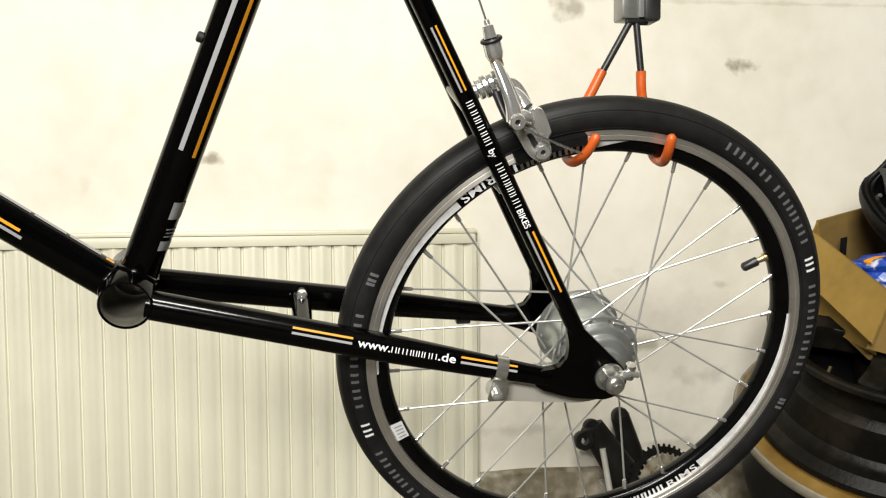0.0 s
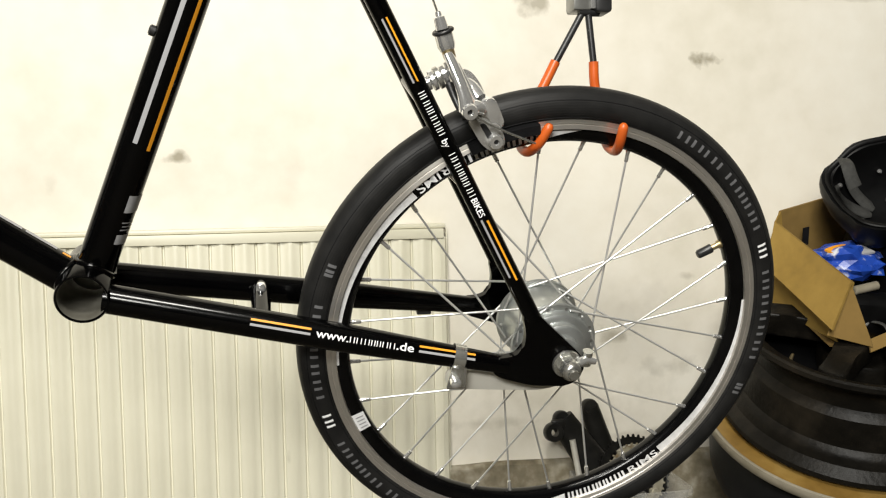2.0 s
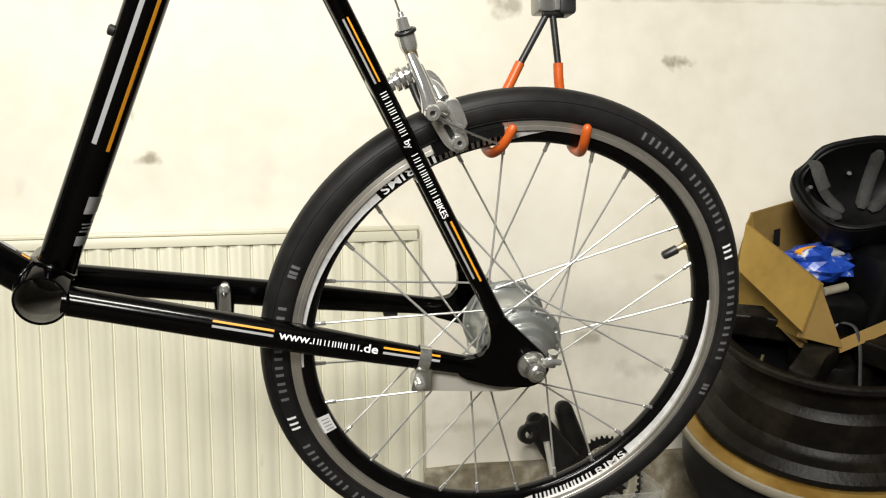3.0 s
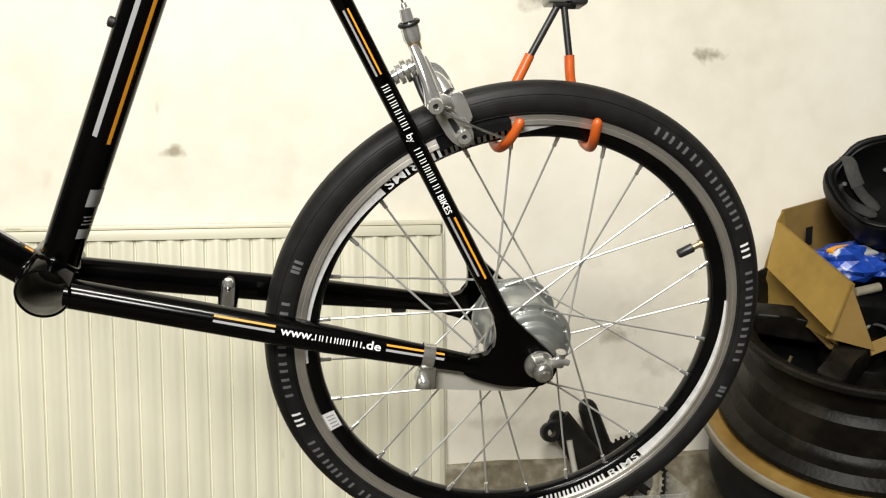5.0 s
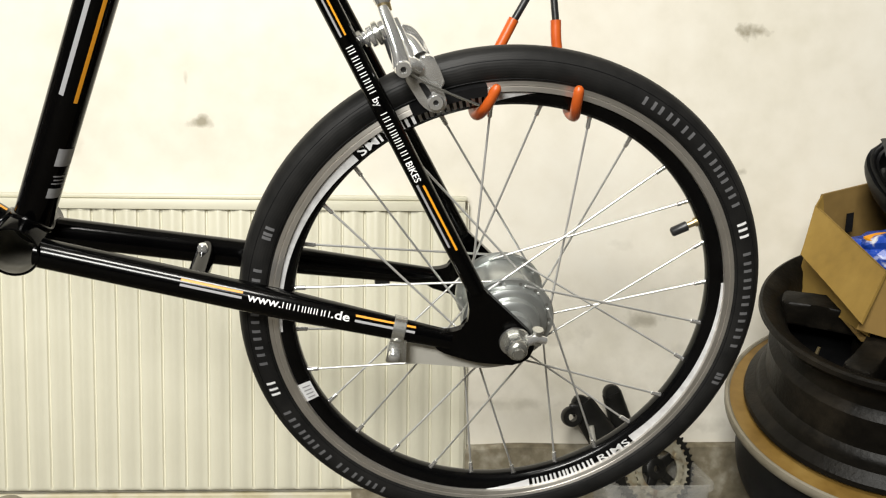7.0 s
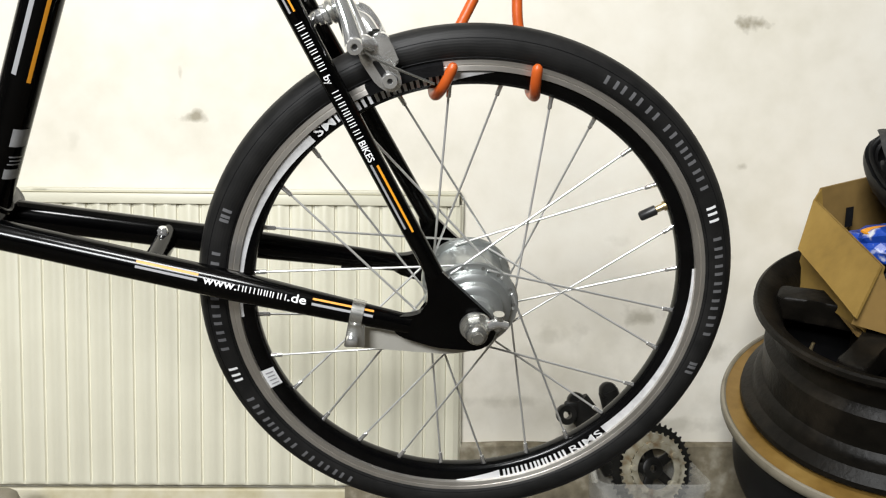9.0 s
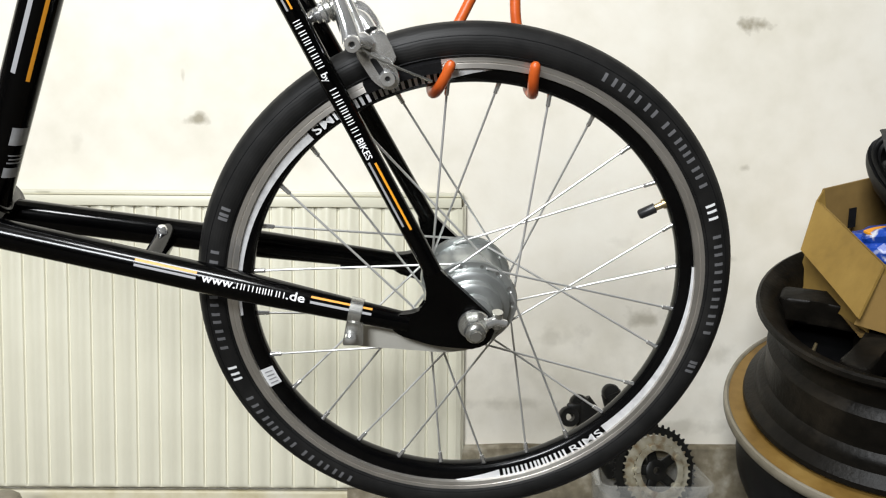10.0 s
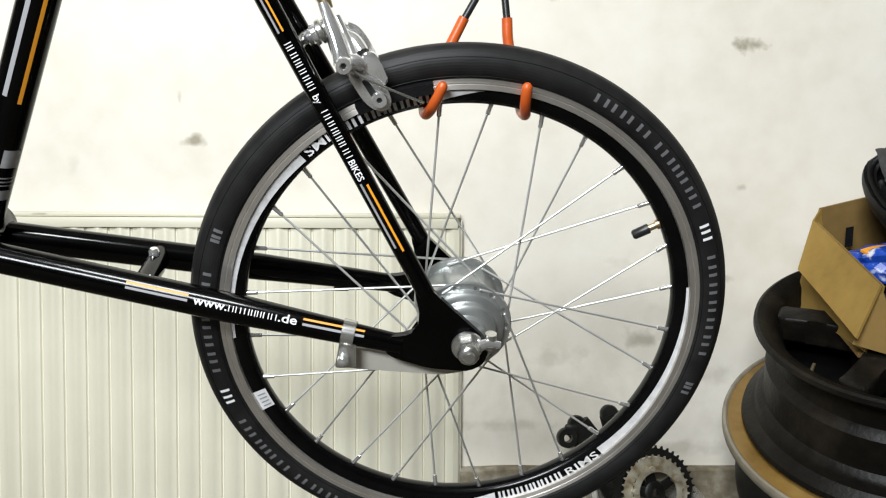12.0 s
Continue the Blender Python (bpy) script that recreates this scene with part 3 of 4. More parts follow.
part("wordmark_end", wrap(DOWN0, DOWN1, DOWN_R, (0.4, 0, 1), [(0.024, 0.031, 0.0222, 0.0252, 0)]), M_ORANGE, down_tube, "orange end of the lettering")

# ---- rear wheel ----
RT, RIM_OUT, RIM_IN = 0.2290, 0.2065, 0.1820
wheel = new("rear_wheel")
wheel.parent = bike
tagged(wheel, "spoked rear wheel with a black tyre and black rim")


def tyre_profile():
    rt, cx = 0.0158, RT - 0.0158
    out = []
    for i in range(29):
        q = radians(-142 + 284 * i / 28)
        out.append((cx + rt * math.cos(q), rt * 0.985 * math.sin(q)))
    return out


part("tyre", lathe(tyre_profile(), 160, NEAR), M_TREAD, wheel, "slick grey-black road tyre")
track = [(RIM_OUT, 0.0088), (RIM_OUT - 0.0004, 0.0122), (0.2003, 0.0123), (0.2000, 0.0117), (0.1992, 0.0117), (0.1989, 0.0123), (0.1952, 0.0124), (0.1945, 0.0095)]
for side in (1, -1):
    part("brake_track", lathe([(r, h * side) for r, h in track], 160, NEAR), M_TRACK, wheel, "bare silver brake track with a wear line")
body = [(RIM_OUT - 0.002, 0.0086), (0.1945, 0.0096), (0.1905, 0.0092), (0.1860, 0.0078), (0.1832, 0.0055), (0.1822, 0.0025), (RIM_IN, 0)]
part("rim", lathe(body + [(r, -h) for r, h in body[-2::-1]], 160, NEAR), M_RIMBLACK, wheel, "black anodised box rim")


def on_rim(q, r, c):
    return L(r * math.cos(q), r * math.sin(q), c)


def rim_skin(name, q0, q1, r0, r1, material, label, c=0.0102, taper=0.0, n=None):
    """A curved strip on the near side, from angle q0 to q1 in degrees, between two radii; taper narrows one end."""
    bm = bmesh.new()
    n = n or max(2, int(abs(q1 - q0)))
    rows = []
    for i in range(n + 1):
        t = i / n
        q = radians(q0 + (q1 - q0) * t)
        lo = r0 + (r1 - r0) * taper * t
        rows.append((bm.verts.new(on_rim(q, lo, c - 0.0006)), bm.verts.new(on_rim(q, r1, c))))
    for a, b in zip(rows, rows[1:]):
        bm.faces.new((a[0], b[0], b[1], a[1]))
    return part(name, bm, material, wheel, label)


def arc_bars(name, q0, q1, widths, material, label, surf, weight=0.24):
    """A word of plain bars along an arc; surf gives a point for an angle and a height from 0 to 1."""
    bm = bmesh.new()
    sign = 1 if q1 > q0 else -1
    for a, b, u, v in cells(0, abs(q1 - q0), widths, weight):
        rows = [[bm.verts.new(surf(radians(q0 + sign * (a + (b - a) * s)), u + (v - u) * k / 3)) for k in range(4)] for s in (0, 0.5, 1)]
        for c, d in zip(rows, rows[1:]):
            for j in range(3):
                bm.faces.new((c[j], d[j], d[j + 1], c[j + 1]))
    return tagged(part(name, bm, material, wheel, label), kind="stuff")


def rim_surf(r0, r1):
    return lambda q, h: on_rim(q, r0 + (r1 - r0) * h, 0.0098 + 0.0004 * h)


def tyre_surf(h0, h1, lift=0.0003):
    def place(q, h):
        w = radians(h0 + (h1 - h0) * h)
        return on_rim(q, RT - 0.0158 + (0.0158 + lift) * math.cos(w), (0.0158 * 0.985 + lift) * math.sin(w))
    return place


# stickers on the rim
WIDE = [1, 1, 1, 0.5, 0.9, 0.9, 1.1, 1]
BRAND = "white lettering shown as plain bars"
arc_bars("rim_wordmark", 282.0, 301.3, WIDE, M_WHITE, BRAND, rim_surf(0.1870, 0.1950), 0.25)
arc_bars("rim_wordmark", 98.0, 120.6, WIDE, M_WHITE, BRAND, rim_surf(0.1865, 0.1940), 0.25)
vs, fs = letters("RIMS", 0.0110)
wide = max(x for x, y in vs)
for q0, span in ((302.0, 10.6), (122.0, 10.0)):
    part("word", mapped(vs, fs, lambda x, y: on_rim(radians(q0 + span * x / wide), 0.1948 - y, 0.0103)), M_WHITE, wheel, "white word RIMS", False)
rim_skin("sticker_flash", 281.3, 269.0, 0.1870, 0.1950, M_WHITE, "white tapering sticker", taper=0.9)
rim_skin("sticker_flash", 313.5, 368.0, 0.1866, 0.1950, M_FOIL, "silver tapering sticker", taper=0.75)
rim_skin("sticker_flash", 133.2, 186.0, 0.1866, 0.1945, M_FOIL, "silver tapering sticker", taper=0.75)
rim_skin("sticker_flash", 97.4, 87.0, 0.1868, 0.1940, M_FOIL, "silver tapering sticker", taper=0.95)
rim_skin("rim_label", 202.4, 208.0, 0.1832, 0.1945, M_WHITE, "small white paper label on the rim")
arc_bars("fine_print", 203.0, 207.6, [0.5, 0.5, 0.5, 0.5], M_GREY, "unreadable print as dark bars", lambda q, h: on_rim(q, 0.185 + 0.007 * h, 0.0106), 0.14)
# mould lines and prints on the tyre
for turn_at in (62, 118):
    line = tyre_surf(turn_at, turn_at, 0.0)
    part("mould_line", swept([line(2 * math.pi * i / 120, 0) for i in range(120)], 0.00035, 6, closed=True), M_RUBBER, wheel)
EIGHT, SIX = [1, 1, 1.1, 1.4, 1, 0.8, 1, 1], [1, 1, 1, 1, 1, 1]
PRINT = "grey lettering shown as plain bars"
for start, end, widths in ((63.8, 27.6, EIGHT), (16.4, -10.3, SIX), (242.0, 206.6, EIGHT), (193.9, 167.8, SIX)):
    arc_bars("tyre_wordmark", start, end, widths, M_TYREPRINT, PRINT, tyre_surf(99, 74), 0.17)
for start, end in ((24.1, 19.4), (202.4, 197.8)):
    arc_bars("tyre_badge", start, end, [1, 0.6], M_WHITE, "white badge on the tyre", tyre_surf(101, 72), 0.22)
    arc_bars("tyre_mark", start - 41, end - 40, [1, 0.5], M_TYREPRINT, "small grey mark on the tyre", tyre_surf(101, 74), 0.3)

# hub
FL_R, FL_C = 0.0400, 0.0255
part("hub_shell", lathe([(0.0330, -0.030), (0.0345, -0.0265), (0.0335, -0.020), (0.0300, -0.012), (0.0295, 0.0), (0.0300, 0.012), (0.0335, 0.020), (0.0345, 0.0265), (0.0330, 0.030)], 72, NEAR), M_ALLOY, wheel, "satin alloy gear hub shell")
for s in (1, -1):
    part("hub_flange", lathe([(0.030, s * (FL_C - 0.0022)), (FL_R - 0.001, s * (FL_C - 0.0022)), (FL_R, s * FL_C), (FL_R - 0.001, s * (FL_C + 0.0022)), (0.030, s * (FL_C + 0.0022))], 72, NEAR), M_ALLOY, wheel, "drilled hub flange")
part("hub_cap", lathe([(0.0335, 0.029), (0.0325, 0.0335), (0.0300, 0.0350), (0.0265, 0.0355), (0.0255, 0.0415), (0.0235, 0.0430), (0.0180, 0.0440), (0.0170, 0.0500), (0.0120, 0.0520), (0.0110, 0.0550), (0.0, 0.0550)], 64, NEAR), M_ALLOY, wheel, "stepped alloy brake-side cap")
part("hub_cap", lathe([(0.0335, -0.029), (0.0300, -0.036), (0.0220, -0.040), (0.0180, -0.052), (0.0, -0.053)], 64, NEAR), M_DARKSTEEL, wheel)
part("axle", lathe([(0, -0.082), (0.0045, -0.082), (0.0048, -0.080), (0.0048, 0.0830), (0.0042, 0.0840), (0, 0.0840)], 28, NEAR), M_STEEL, wheel)
for s in (1, -1):
    part("washer", lathe([(0.0050, s * 0.0622), (0.0125, s * 0.0622), (0.0130, s * 0.0628), (0.0125, s * 0.0650), (0.0050, s * 0.0650)], 40, NEAR), M_STEEL, wheel)
    hexa = [(0.0095 * math.cos(radians(60 * i + 12)), 0.0095 * math.sin(radians(60 * i + 12))) for i in range(6)]
    part("axle_nut", prism(hexa, s * 0.0652 if s > 0 else -0.0760, 0.0760 if s > 0 else -0.0652, NEAR, bevel=0.0009), M_STEEL, wheel, "domed axle nut", False)
    if s > 0:
        part("nut_dome", lathe([(0.0088, 0.0758), (0.0082, 0.0790), (0.0066, 0.0810), (0.0049, 0.0815)], 32, NEAR), M_STEEL, wheel)
part("cable_anchor", swept([L(0.009, 0.002, 0.0665), L(0.017, 0.0035, 0.0640), L(0.026, 0.0010, 0.0635)], [0.0045, 0.0040, 0.0030], 16), M_CHROME, wheel, "small cable anchor on the axle")
part("anchor_barrel", swept([L(0.0185, -0.0030, 0.0610), L(0.0185, 0.0110, 0.0625)], 0.0046, 18), M_STEEL, wheel)

# spokes: from flange to nipple, two leading, two trailing
spoke_count = 28
for k in range(spoke_count):
    q = radians(7.3 + k * 360 / spoke_count)
    lead = 1 if k % 4 in (2, 3) else -1
    near = 1 if k % 2 else -1
    hq = q + lead * radians(76)
    out = 0.0030 if (k // 2) % 2 else -0.0030
    a = on_rim(hq, FL_R - 0.0045, near * FL_C + out)
    b = on_rim(q, 0.1835, near * 0.0012)
    d = (b - a).normalized()
    part("spoke", swept([on_rim(hq, FL_R - 0.0045, near * FL_C - out), a, b], 0.00098, 12), M_SPOKE, wheel)
    part("nipple", swept([b - d * 0.0110, b - d * 0.0100, b - d * 0.0040, b + d * 0.0008], [0.0016, 0.0020, 0.0020, 0.0026], 10), M_CHROME, wheel)
    # flat darker disc in place of a drilled hole's shade
    part("flange_hole_shade", lathe([(0, 0.0), (0.0016, 0.0)], 12, Matrix.Translation(on_rim(hq + radians(6.4), FL_R - 0.0045, near * (FL_C + 0.0024))) @ NEAR), M_PULLEY, wheel)

vq = radians(26.5)
part("valve_stem", swept([on_rim(vq, r, 0) for r in (0.1840, 0.1800, 0.1798, 0.1725)], [0.0042, 0.0042, 0.0030, 0.0028], 18), M_BRASS, wheel, "brass valve stem")
part("valve_cap", swept([on_rim(vq, r, 0) for r in (0.1735, 0.1730, 0.1600, 0.1585)], [0.0036, 0.0044, 0.0042, 0.0030], 18), M_DARKSTEEL, wheel, "black plastic valve cap")

# brake arm and its clip on the chainstay
part("torque_arm", prism(rounded([(-0.101, -0.006), (-0.080, -0.010), (-0.040, -0.012), (0.010, -0.012), (0.014, -0.022), (0.000, -0.0315), (-0.020, -0.0345), (-0.097, -0.0275), (-0.105, -0.018)], 0.007), 0.0455, 0.0485, NEAR, bevel=0.0006), M_ARM, bike, "dull zinc torque arm of the hub brake")
clip = wrap(CS0, CS1, lambda t: stay_radius(t) + 0.0012, UP, [(cs_s(-0.0995), cs_s(-0.0895), -0.030, 0.030, 0)])
part("clip", clip, M_STEEL, bike, "bent zinc clip round the chainstay")
part("clip_tab", prism(rounded([(-0.1055, -0.0200), (-0.0885, -0.0200), (-0.0885, 0.0035), (-0.1015, 0.0035)], 0.003), 0.0600, 0.0615, NEAR), M_STEEL, bike)
part("clip_bolt", lathe([(0, 0.0705), (0.0030, 0.0700), (0.0046, 0.0685), (0.0048, 0.0620), (0.0, 0.0600)], 20, Matrix.Translation(L(-0.0985, -0.0110, 0)) @ NEAR), M_CHROME, bike)

# ---- rear brake calliper ----
brake = new("brake_calliper")
brake.parent = bike
tagged(brake, "polished silver side-pull brake calliper with a black pad")
part("mount_bolt", swept([L(-0.132, 0.2260, 0), L(-0.098, 0.2440, 0)], 0.0042, 18), M_CHROME, brake)
for i, (r, m) in enumerate(((0.0062, M_CHROME), (0.0085, M_CHROME), (0.0095, M_STEEL), (0.0085, M_CHROME), (0.0098, M_CHROME))):
    p, q = L(-0.1245 + 0.0044 * i, 0.2300 + 0.0023 * i, 0.004), L(-0.1208 + 0.0044 * i, 0.2320 + 0.0023 * i, 0.004)
    part("spacer", swept([p, along(p, q, 0.15), along(p, q, 0.85), q], [r * 0.88, r, r, r * 0.88], 28), m, brake)


def bar(points, radii, flat=0.6, sides=18):
    return swept(smooth_path(points, 5), [radii[min(i // 5, len(radii) - 1)] + (radii[min(i // 5 + 1, len(radii) - 1)] - radii[min(i // 5, len(radii) - 1)]) * (i % 5) / 5 for i in range(5 * (len(points) - 1) + 1)], sides, flat=flat)


part("near_arm", bar([L(-0.1110, 0.2580, 0.020), L(-0.1055, 0.2455, 0.027), L(-0.0998, 0.2305, 0.034), L(-0.0962, 0.2180, 0.037)], [0.0044, 0.0054, 0.0062, 0.0086], 0.75), M_CHROME, brake)
part("inner_arm", bar([L(-0.1020, 0.2480, 0.012), L(-0.0955, 0.2350, 0.018), L(-0.0900, 0.2220, 0.026)], [0.0030, 0.0036, 0.0042], 0.9), M_CHROME, brake)
part("spring", bar([L(-0.1060, 0.2320, 0.010), L(-0.1030, 0.2230, 0.018), L(-0.0990, 0.2140, 0.024)], [0.0040, 0.0034, 0.0030], 0.9), M_DARKSTEEL, brake, "dark return spring")
part("far_arm", prism(rounded([(-0.1010, 0.2360), (-0.0965, 0.2425), (-0.0905, 0.2422), (-0.0850, 0.2387), (-0.0790, 0.2312), (-0.0745, 0.2225), (-0.0733, 0.2188), (-0.0800, 0.2172), (-0.0860, 0.2222), (-0.0920, 0.2290)], 0.004), -0.0050, 0.0030, NEAR, bevel=0.0014), M_CHROME, brake, "flat curved far arm")
part("bridge_arm", bar([L(-0.0985, 0.2340, 0.004), L(-0.0900, 0.2310, 0.012), L(-0.0830, 0.2230, 0.020)], [0.0062, 0.0068, 0.0062], 0.8), M_CHROME, brake)
part("bridge_plate", prism(rounded([(-0.0830, 0.2245), (-0.0736, 0.2258), (-0.0673, 0.2139), (-0.0629, 0.2031), (-0.0709, 0.1994), (-0.0760, 0.2079), (-0.0842, 0.2151)], 0.0035), 0.0230, 0.0305, NEAR, bevel=0.0015), M_CHROME, brake, "polished flat calliper plate")
part("bridge_lug", bar([L(-0.0955, 0.2185, 0.032), L(-0.0880, 0.2190, 0.031), L(-0.0825, 0.2150, 0.029)], [0.0062, 0.0068, 0.0050], 0.8), M_CHROME, brake)
outline = rounded([(-0.0965, 0.2105), (-0.0850, 0.2150), (-0.0655, 0.2010), (-0.0595, 0.1865), (-0.0685, 0.1790), (-0.0805, 0.1860)], 0.007)
part("pad_arm", prism(outline, 0.0235, 0.0280, NEAR, bevel=0.001), M_CHROME, brake, "slotted lower arm")
# solid dark plate in place of the shaded slot
part("slot_shade", prism(rounded([(-0.0840, 0.2040), (-0.0795, 0.2050), (-0.0705, 0.1925), (-0.0750, 0.1900)], 0.0025), 0.0276, 0.0283, NEAR), M_DARKSTEEL, brake)
part("pivot_bolt", lathe([(0, 0.0365), (0.0022, 0.0370), (0.0026, 0.0370), (0.0028, 0.0398), (0.0056, 0.0395), (0.0064, 0.0380), (0.0066, 0.0340), (0.0066, 0.0240), (0, 0.0240)], 24, Matrix.Translation(L(-0.0960, 0.2175, 0.006)) @ NEAR), M_CHROME, brake)
part("pad_bolt", lathe([(0, 0.0350), (0.0022, 0.0350), (0.0024, 0.0365), (0.0054, 0.0365), (0.0060, 0.0350), (0.0060, 0.0290), (0, 0.0290)], 24, Matrix.Translation(L(-0.0702, 0.1905, -0.002)) @ NEAR), M_CHROME, brake)
# dark six-sided discs give the bolt sockets their shade
for a, b, c in ((-0.0960, 0.2175, 0.0432), (-0.0702, 0.1905, 0.0332)):
    part("socket_shade", lathe([(0, c), (0.0021, c), (0.0021, c - 0.002), (0, c - 0.002)], 6, Matrix.Translation(L(a, b, 0)) @ NEAR), M_DARKSTEEL, brake, "dark disc for the shade in the hexagon socket", False)
for s in (1, -1):
    bm = bmesh.new()
    n = 14
    for i in range(n + 1):
        q = radians(116.0 - 17.5 * i / n)
        for r, c in ((0.1935, 0.0112), (0.2040, 0.0112), (0.2030, 0.0200), (0.1950, 0.0200)):
            bm.verts.new(on_rim(q, r, c * s))
    bm.verts.ensure_lookup_table()
    for i in range(n):
        for j in range(4):
            bm.faces.new([bm.verts[4 * i + j], bm.verts[4 * i + (j + 1) % 4], bm.verts[4 * i + 4 + (j + 1) % 4], bm.verts[4 * i + 4 + j]])
    bm.faces.new([bm.verts[j] for j in range(4)])
    bm.faces.new([bm.verts[4 * n + j] for j in range(4)])
    part("brake_pad", bm, M_RUBBER, brake, "black rubber brake pad")
part("barrel_seat", bar([L(-0.1085, 0.2540, 0.018), L(-0.1112, 0.2620, 0.016)], [0.0048, 0.0052], 1.0), M_BRASS, brake)
part("barrel", swept([L(-0.1103, 0.2600, 0.015), L(-0.1115, 0.2635, 0.015), L(-0.1140, 0.2720, 0.013), L(-0.1142, 0.2725, 0.013)], [0.0060, 0.0072, 0.0072, 0.0050], 20), M_CHROME, brake, "knurled barrel adjuster")
part("rubber_ring", swept([L(-0.1143 + 0.0068 * math.cos(q), 0.2738 + 0.0024 * math.cos(q), 0.013 + 0.0068 * math.sin(q)) for q in (2 * math.pi * i / 24 for i in range(24))], 0.0017, 10, closed=True), M_DARKSTEEL, brake, "black rubber ring")
part("ferrule", swept([L(-0.1150, 0.2750, 0.013), L(-0.1175, 0.2840, 0.011), L(-0.1177, 0.2848, 0.011), L(-0.1187, 0.2880, 0.010)], [0.0052, 0.0044, 0.0026, 0.0022], 18), M_CHROME, brake)
part("brake_cable", swept([L(-0.1185, 0.2870, 0.010), L(-0.1290, 0.3120, 0.008), L(-0.1480, 0.3600, 0.003), L(-0.1700, 0.4100, 0.002)], 0.0009, 8), M_STEEL, brake, "bare steel brake cable")
part("cable_tail", swept([L(-0.0945, 0.2165, 0.0390), L(-0.0800, 0.2070, 0.0370), L(-0.0600, 0.1980, 0.0340), L(-0.0370, 0.1890, 0.0320)], 0.0009, 8), M_STEEL, brake, "loose cable tail")

# ---- hoist with two coated hooks ----
hoist = thing("bicycle_hoist", pose(0.2917, 0.7783, 0.8819) @ Matrix.Scale(1.0112, 4), "pulley block with two orange vinyl-coated hooks under the rim", "hoist")


def H(x, y, z):
    return Vector((x - 0.290, y - 0.770, z - 0.880))


for top, mid, low, tip in (((0.2935, 0.772, 0.882), (0.2690, 0.772, 0.8390), 0.2372, 0.2530), ((0.2985, 0.772, 0.882), (0.3030, 0.772, 0.8390), 0.3145, 0.3160)):
    part("hook_shank", swept([H(*top), H(*mid)], 0.0030, 16), M_DARKSTEEL, hoist, "black steel hook shank")
    x = mid[0] + (mid[0] - top[0]) * 0.5
    part("coated_hook", swept(smooth_path([H(mid[0], mid[1], mid[2] + 0.001), H(x, 0.774, 0.8160), H(low + 0.002, 0.779, 0.784), H(low, 0.773, 0.769), H(low + 0.002, 0.757, 0.7622), H((low + tip) / 2, 0.742, 0.7680), H(tip, 0.733, 0.7835)]), [0.0043] * 46 + [0.0041, 0.0035, 0.0020], 18), M_HOOK, hoist, "orange-red vinyl coating")
part("pulley_side", boxed(-0.006, 0.0095, -0.004, 0.020, 0.003, 0.060, bevel=0.002), M_PULLEY, hoist, "pressed grey steel side plate")
part("pulley_side", boxed(0.0125, 0.0275, -0.008, 0.018, 0.001, 0.060, bevel=0.003), M_DARKSTEEL, hoist, "black pulley housing")
part("pulley_pin", swept([H(0.2900, 0.772, 0.8825), H(0.3080, 0.772, 0.8825)], 0.0040, 16), M_DARKSTEEL, hoist)
part("pulley_strap", boxed(0.0090, 0.0130, -0.006, 0.016, 0.004, 0.060, bevel=0.0008), M_CHROME, hoist, "bright metal edge")
part("hoist_rope", swept([H(0.2940, 0.777, 0.935), H(0.2940, 0.777, CEIL)], 0.0030, 12), M_STRAP, hoist, "rope up to the ceiling")

# ---- stack of car wheels ----
AXIS = Vector((-0.141, -0.419, 1)).normalized()
OFF = Vector((0.005, 0.044, -0.015))
TOP = Vector((0.871, 1.185, 0.555)) + OFF


def on_axis(h):
    """A pose on the leaning stack's axis, h below the top flange."""
    zq = AXIS.to_track_quat("Z", "Y").to_matrix().to_4x4()
    return Matrix.Translation(TOP - AXIS * h) @ zq


def alloy_wheel():
    ob = thing("alloy_wheel", on_axis(0.164), "dark grey alloy car wheel without tyre, lying tilted", "car wheel")
    h = 0.164
    prof = [(r, h - d) for r, d in ((0.1930, 0.002), (0.1942, 0.008), (0.189, 0.014), (0.177, 0.019), (0.169, 0.030), (0.1655, 0.034), (0.164, 0.048), (0.1655, 0.060), (0.172, 0.066), (0.1765, 0.071), (0.1775, 0.110), (0.1785, 0.118),
            (0.186, 0.124), (0.1885, 0.130), (0.191, 0.140), (0.199, 0.146), (0.2055, 0.151), (0.207, 0.158), (0.203, 0.162), (0.195, 0.156), (0.180, 0.130), (0.165, 0.090), (0.152, 0.060), (0.155, 0.030), (0.166, 0.012), (0.180, 0.005), (0.189, 0.0))]
    part("barrel", lathe(prof, 96, closed=True), M_WHEEL, ob, "stepped alloy barrel")
    part("hub", lathe([(0.0, h - 0.052), (0.030, h - 0.052), (0.060, h - 0.058), (0.064, h - 0.066), (0.064, h - 0.100), (0, h - 0.100)], 48), M_WHEEL, ob)
    for i in range(5):
        m = pose(0, 0, 0, 0, 0, 72 * i + 24)
        out = rounded([(0.045, -0.028), (0.110, -0.016), (0.164, -0.021), (0.164, 0.021), (0.110, 0.016), (0.045, 0.028)], 0.012, 3)
        part("spoke", prism(out, h - 0.046, h - 0.009, m, bevel=0.005), M_WHEEL, ob)
    # added black disc stands in for the shade inside the wheel
    part("shade_disc", lathe([(0.0, h - 0.092), (0.158, h - 0.092), (0.160, h - 0.100), (0.0, h - 0.100)], 64), M_HELMET, ob, "added black disc for the shade behind the spokes")
    m = pose(0, 0, 0, 0, 0, 214)
    part("valve", swept([m @ Vector((0.150, 0, h - 0.036)), m @ Vector((0.144, 0, h - 0.020))], [0.0030, 0.0022], 12), M_BRASS, ob, "brass tyre valve")
    return ob


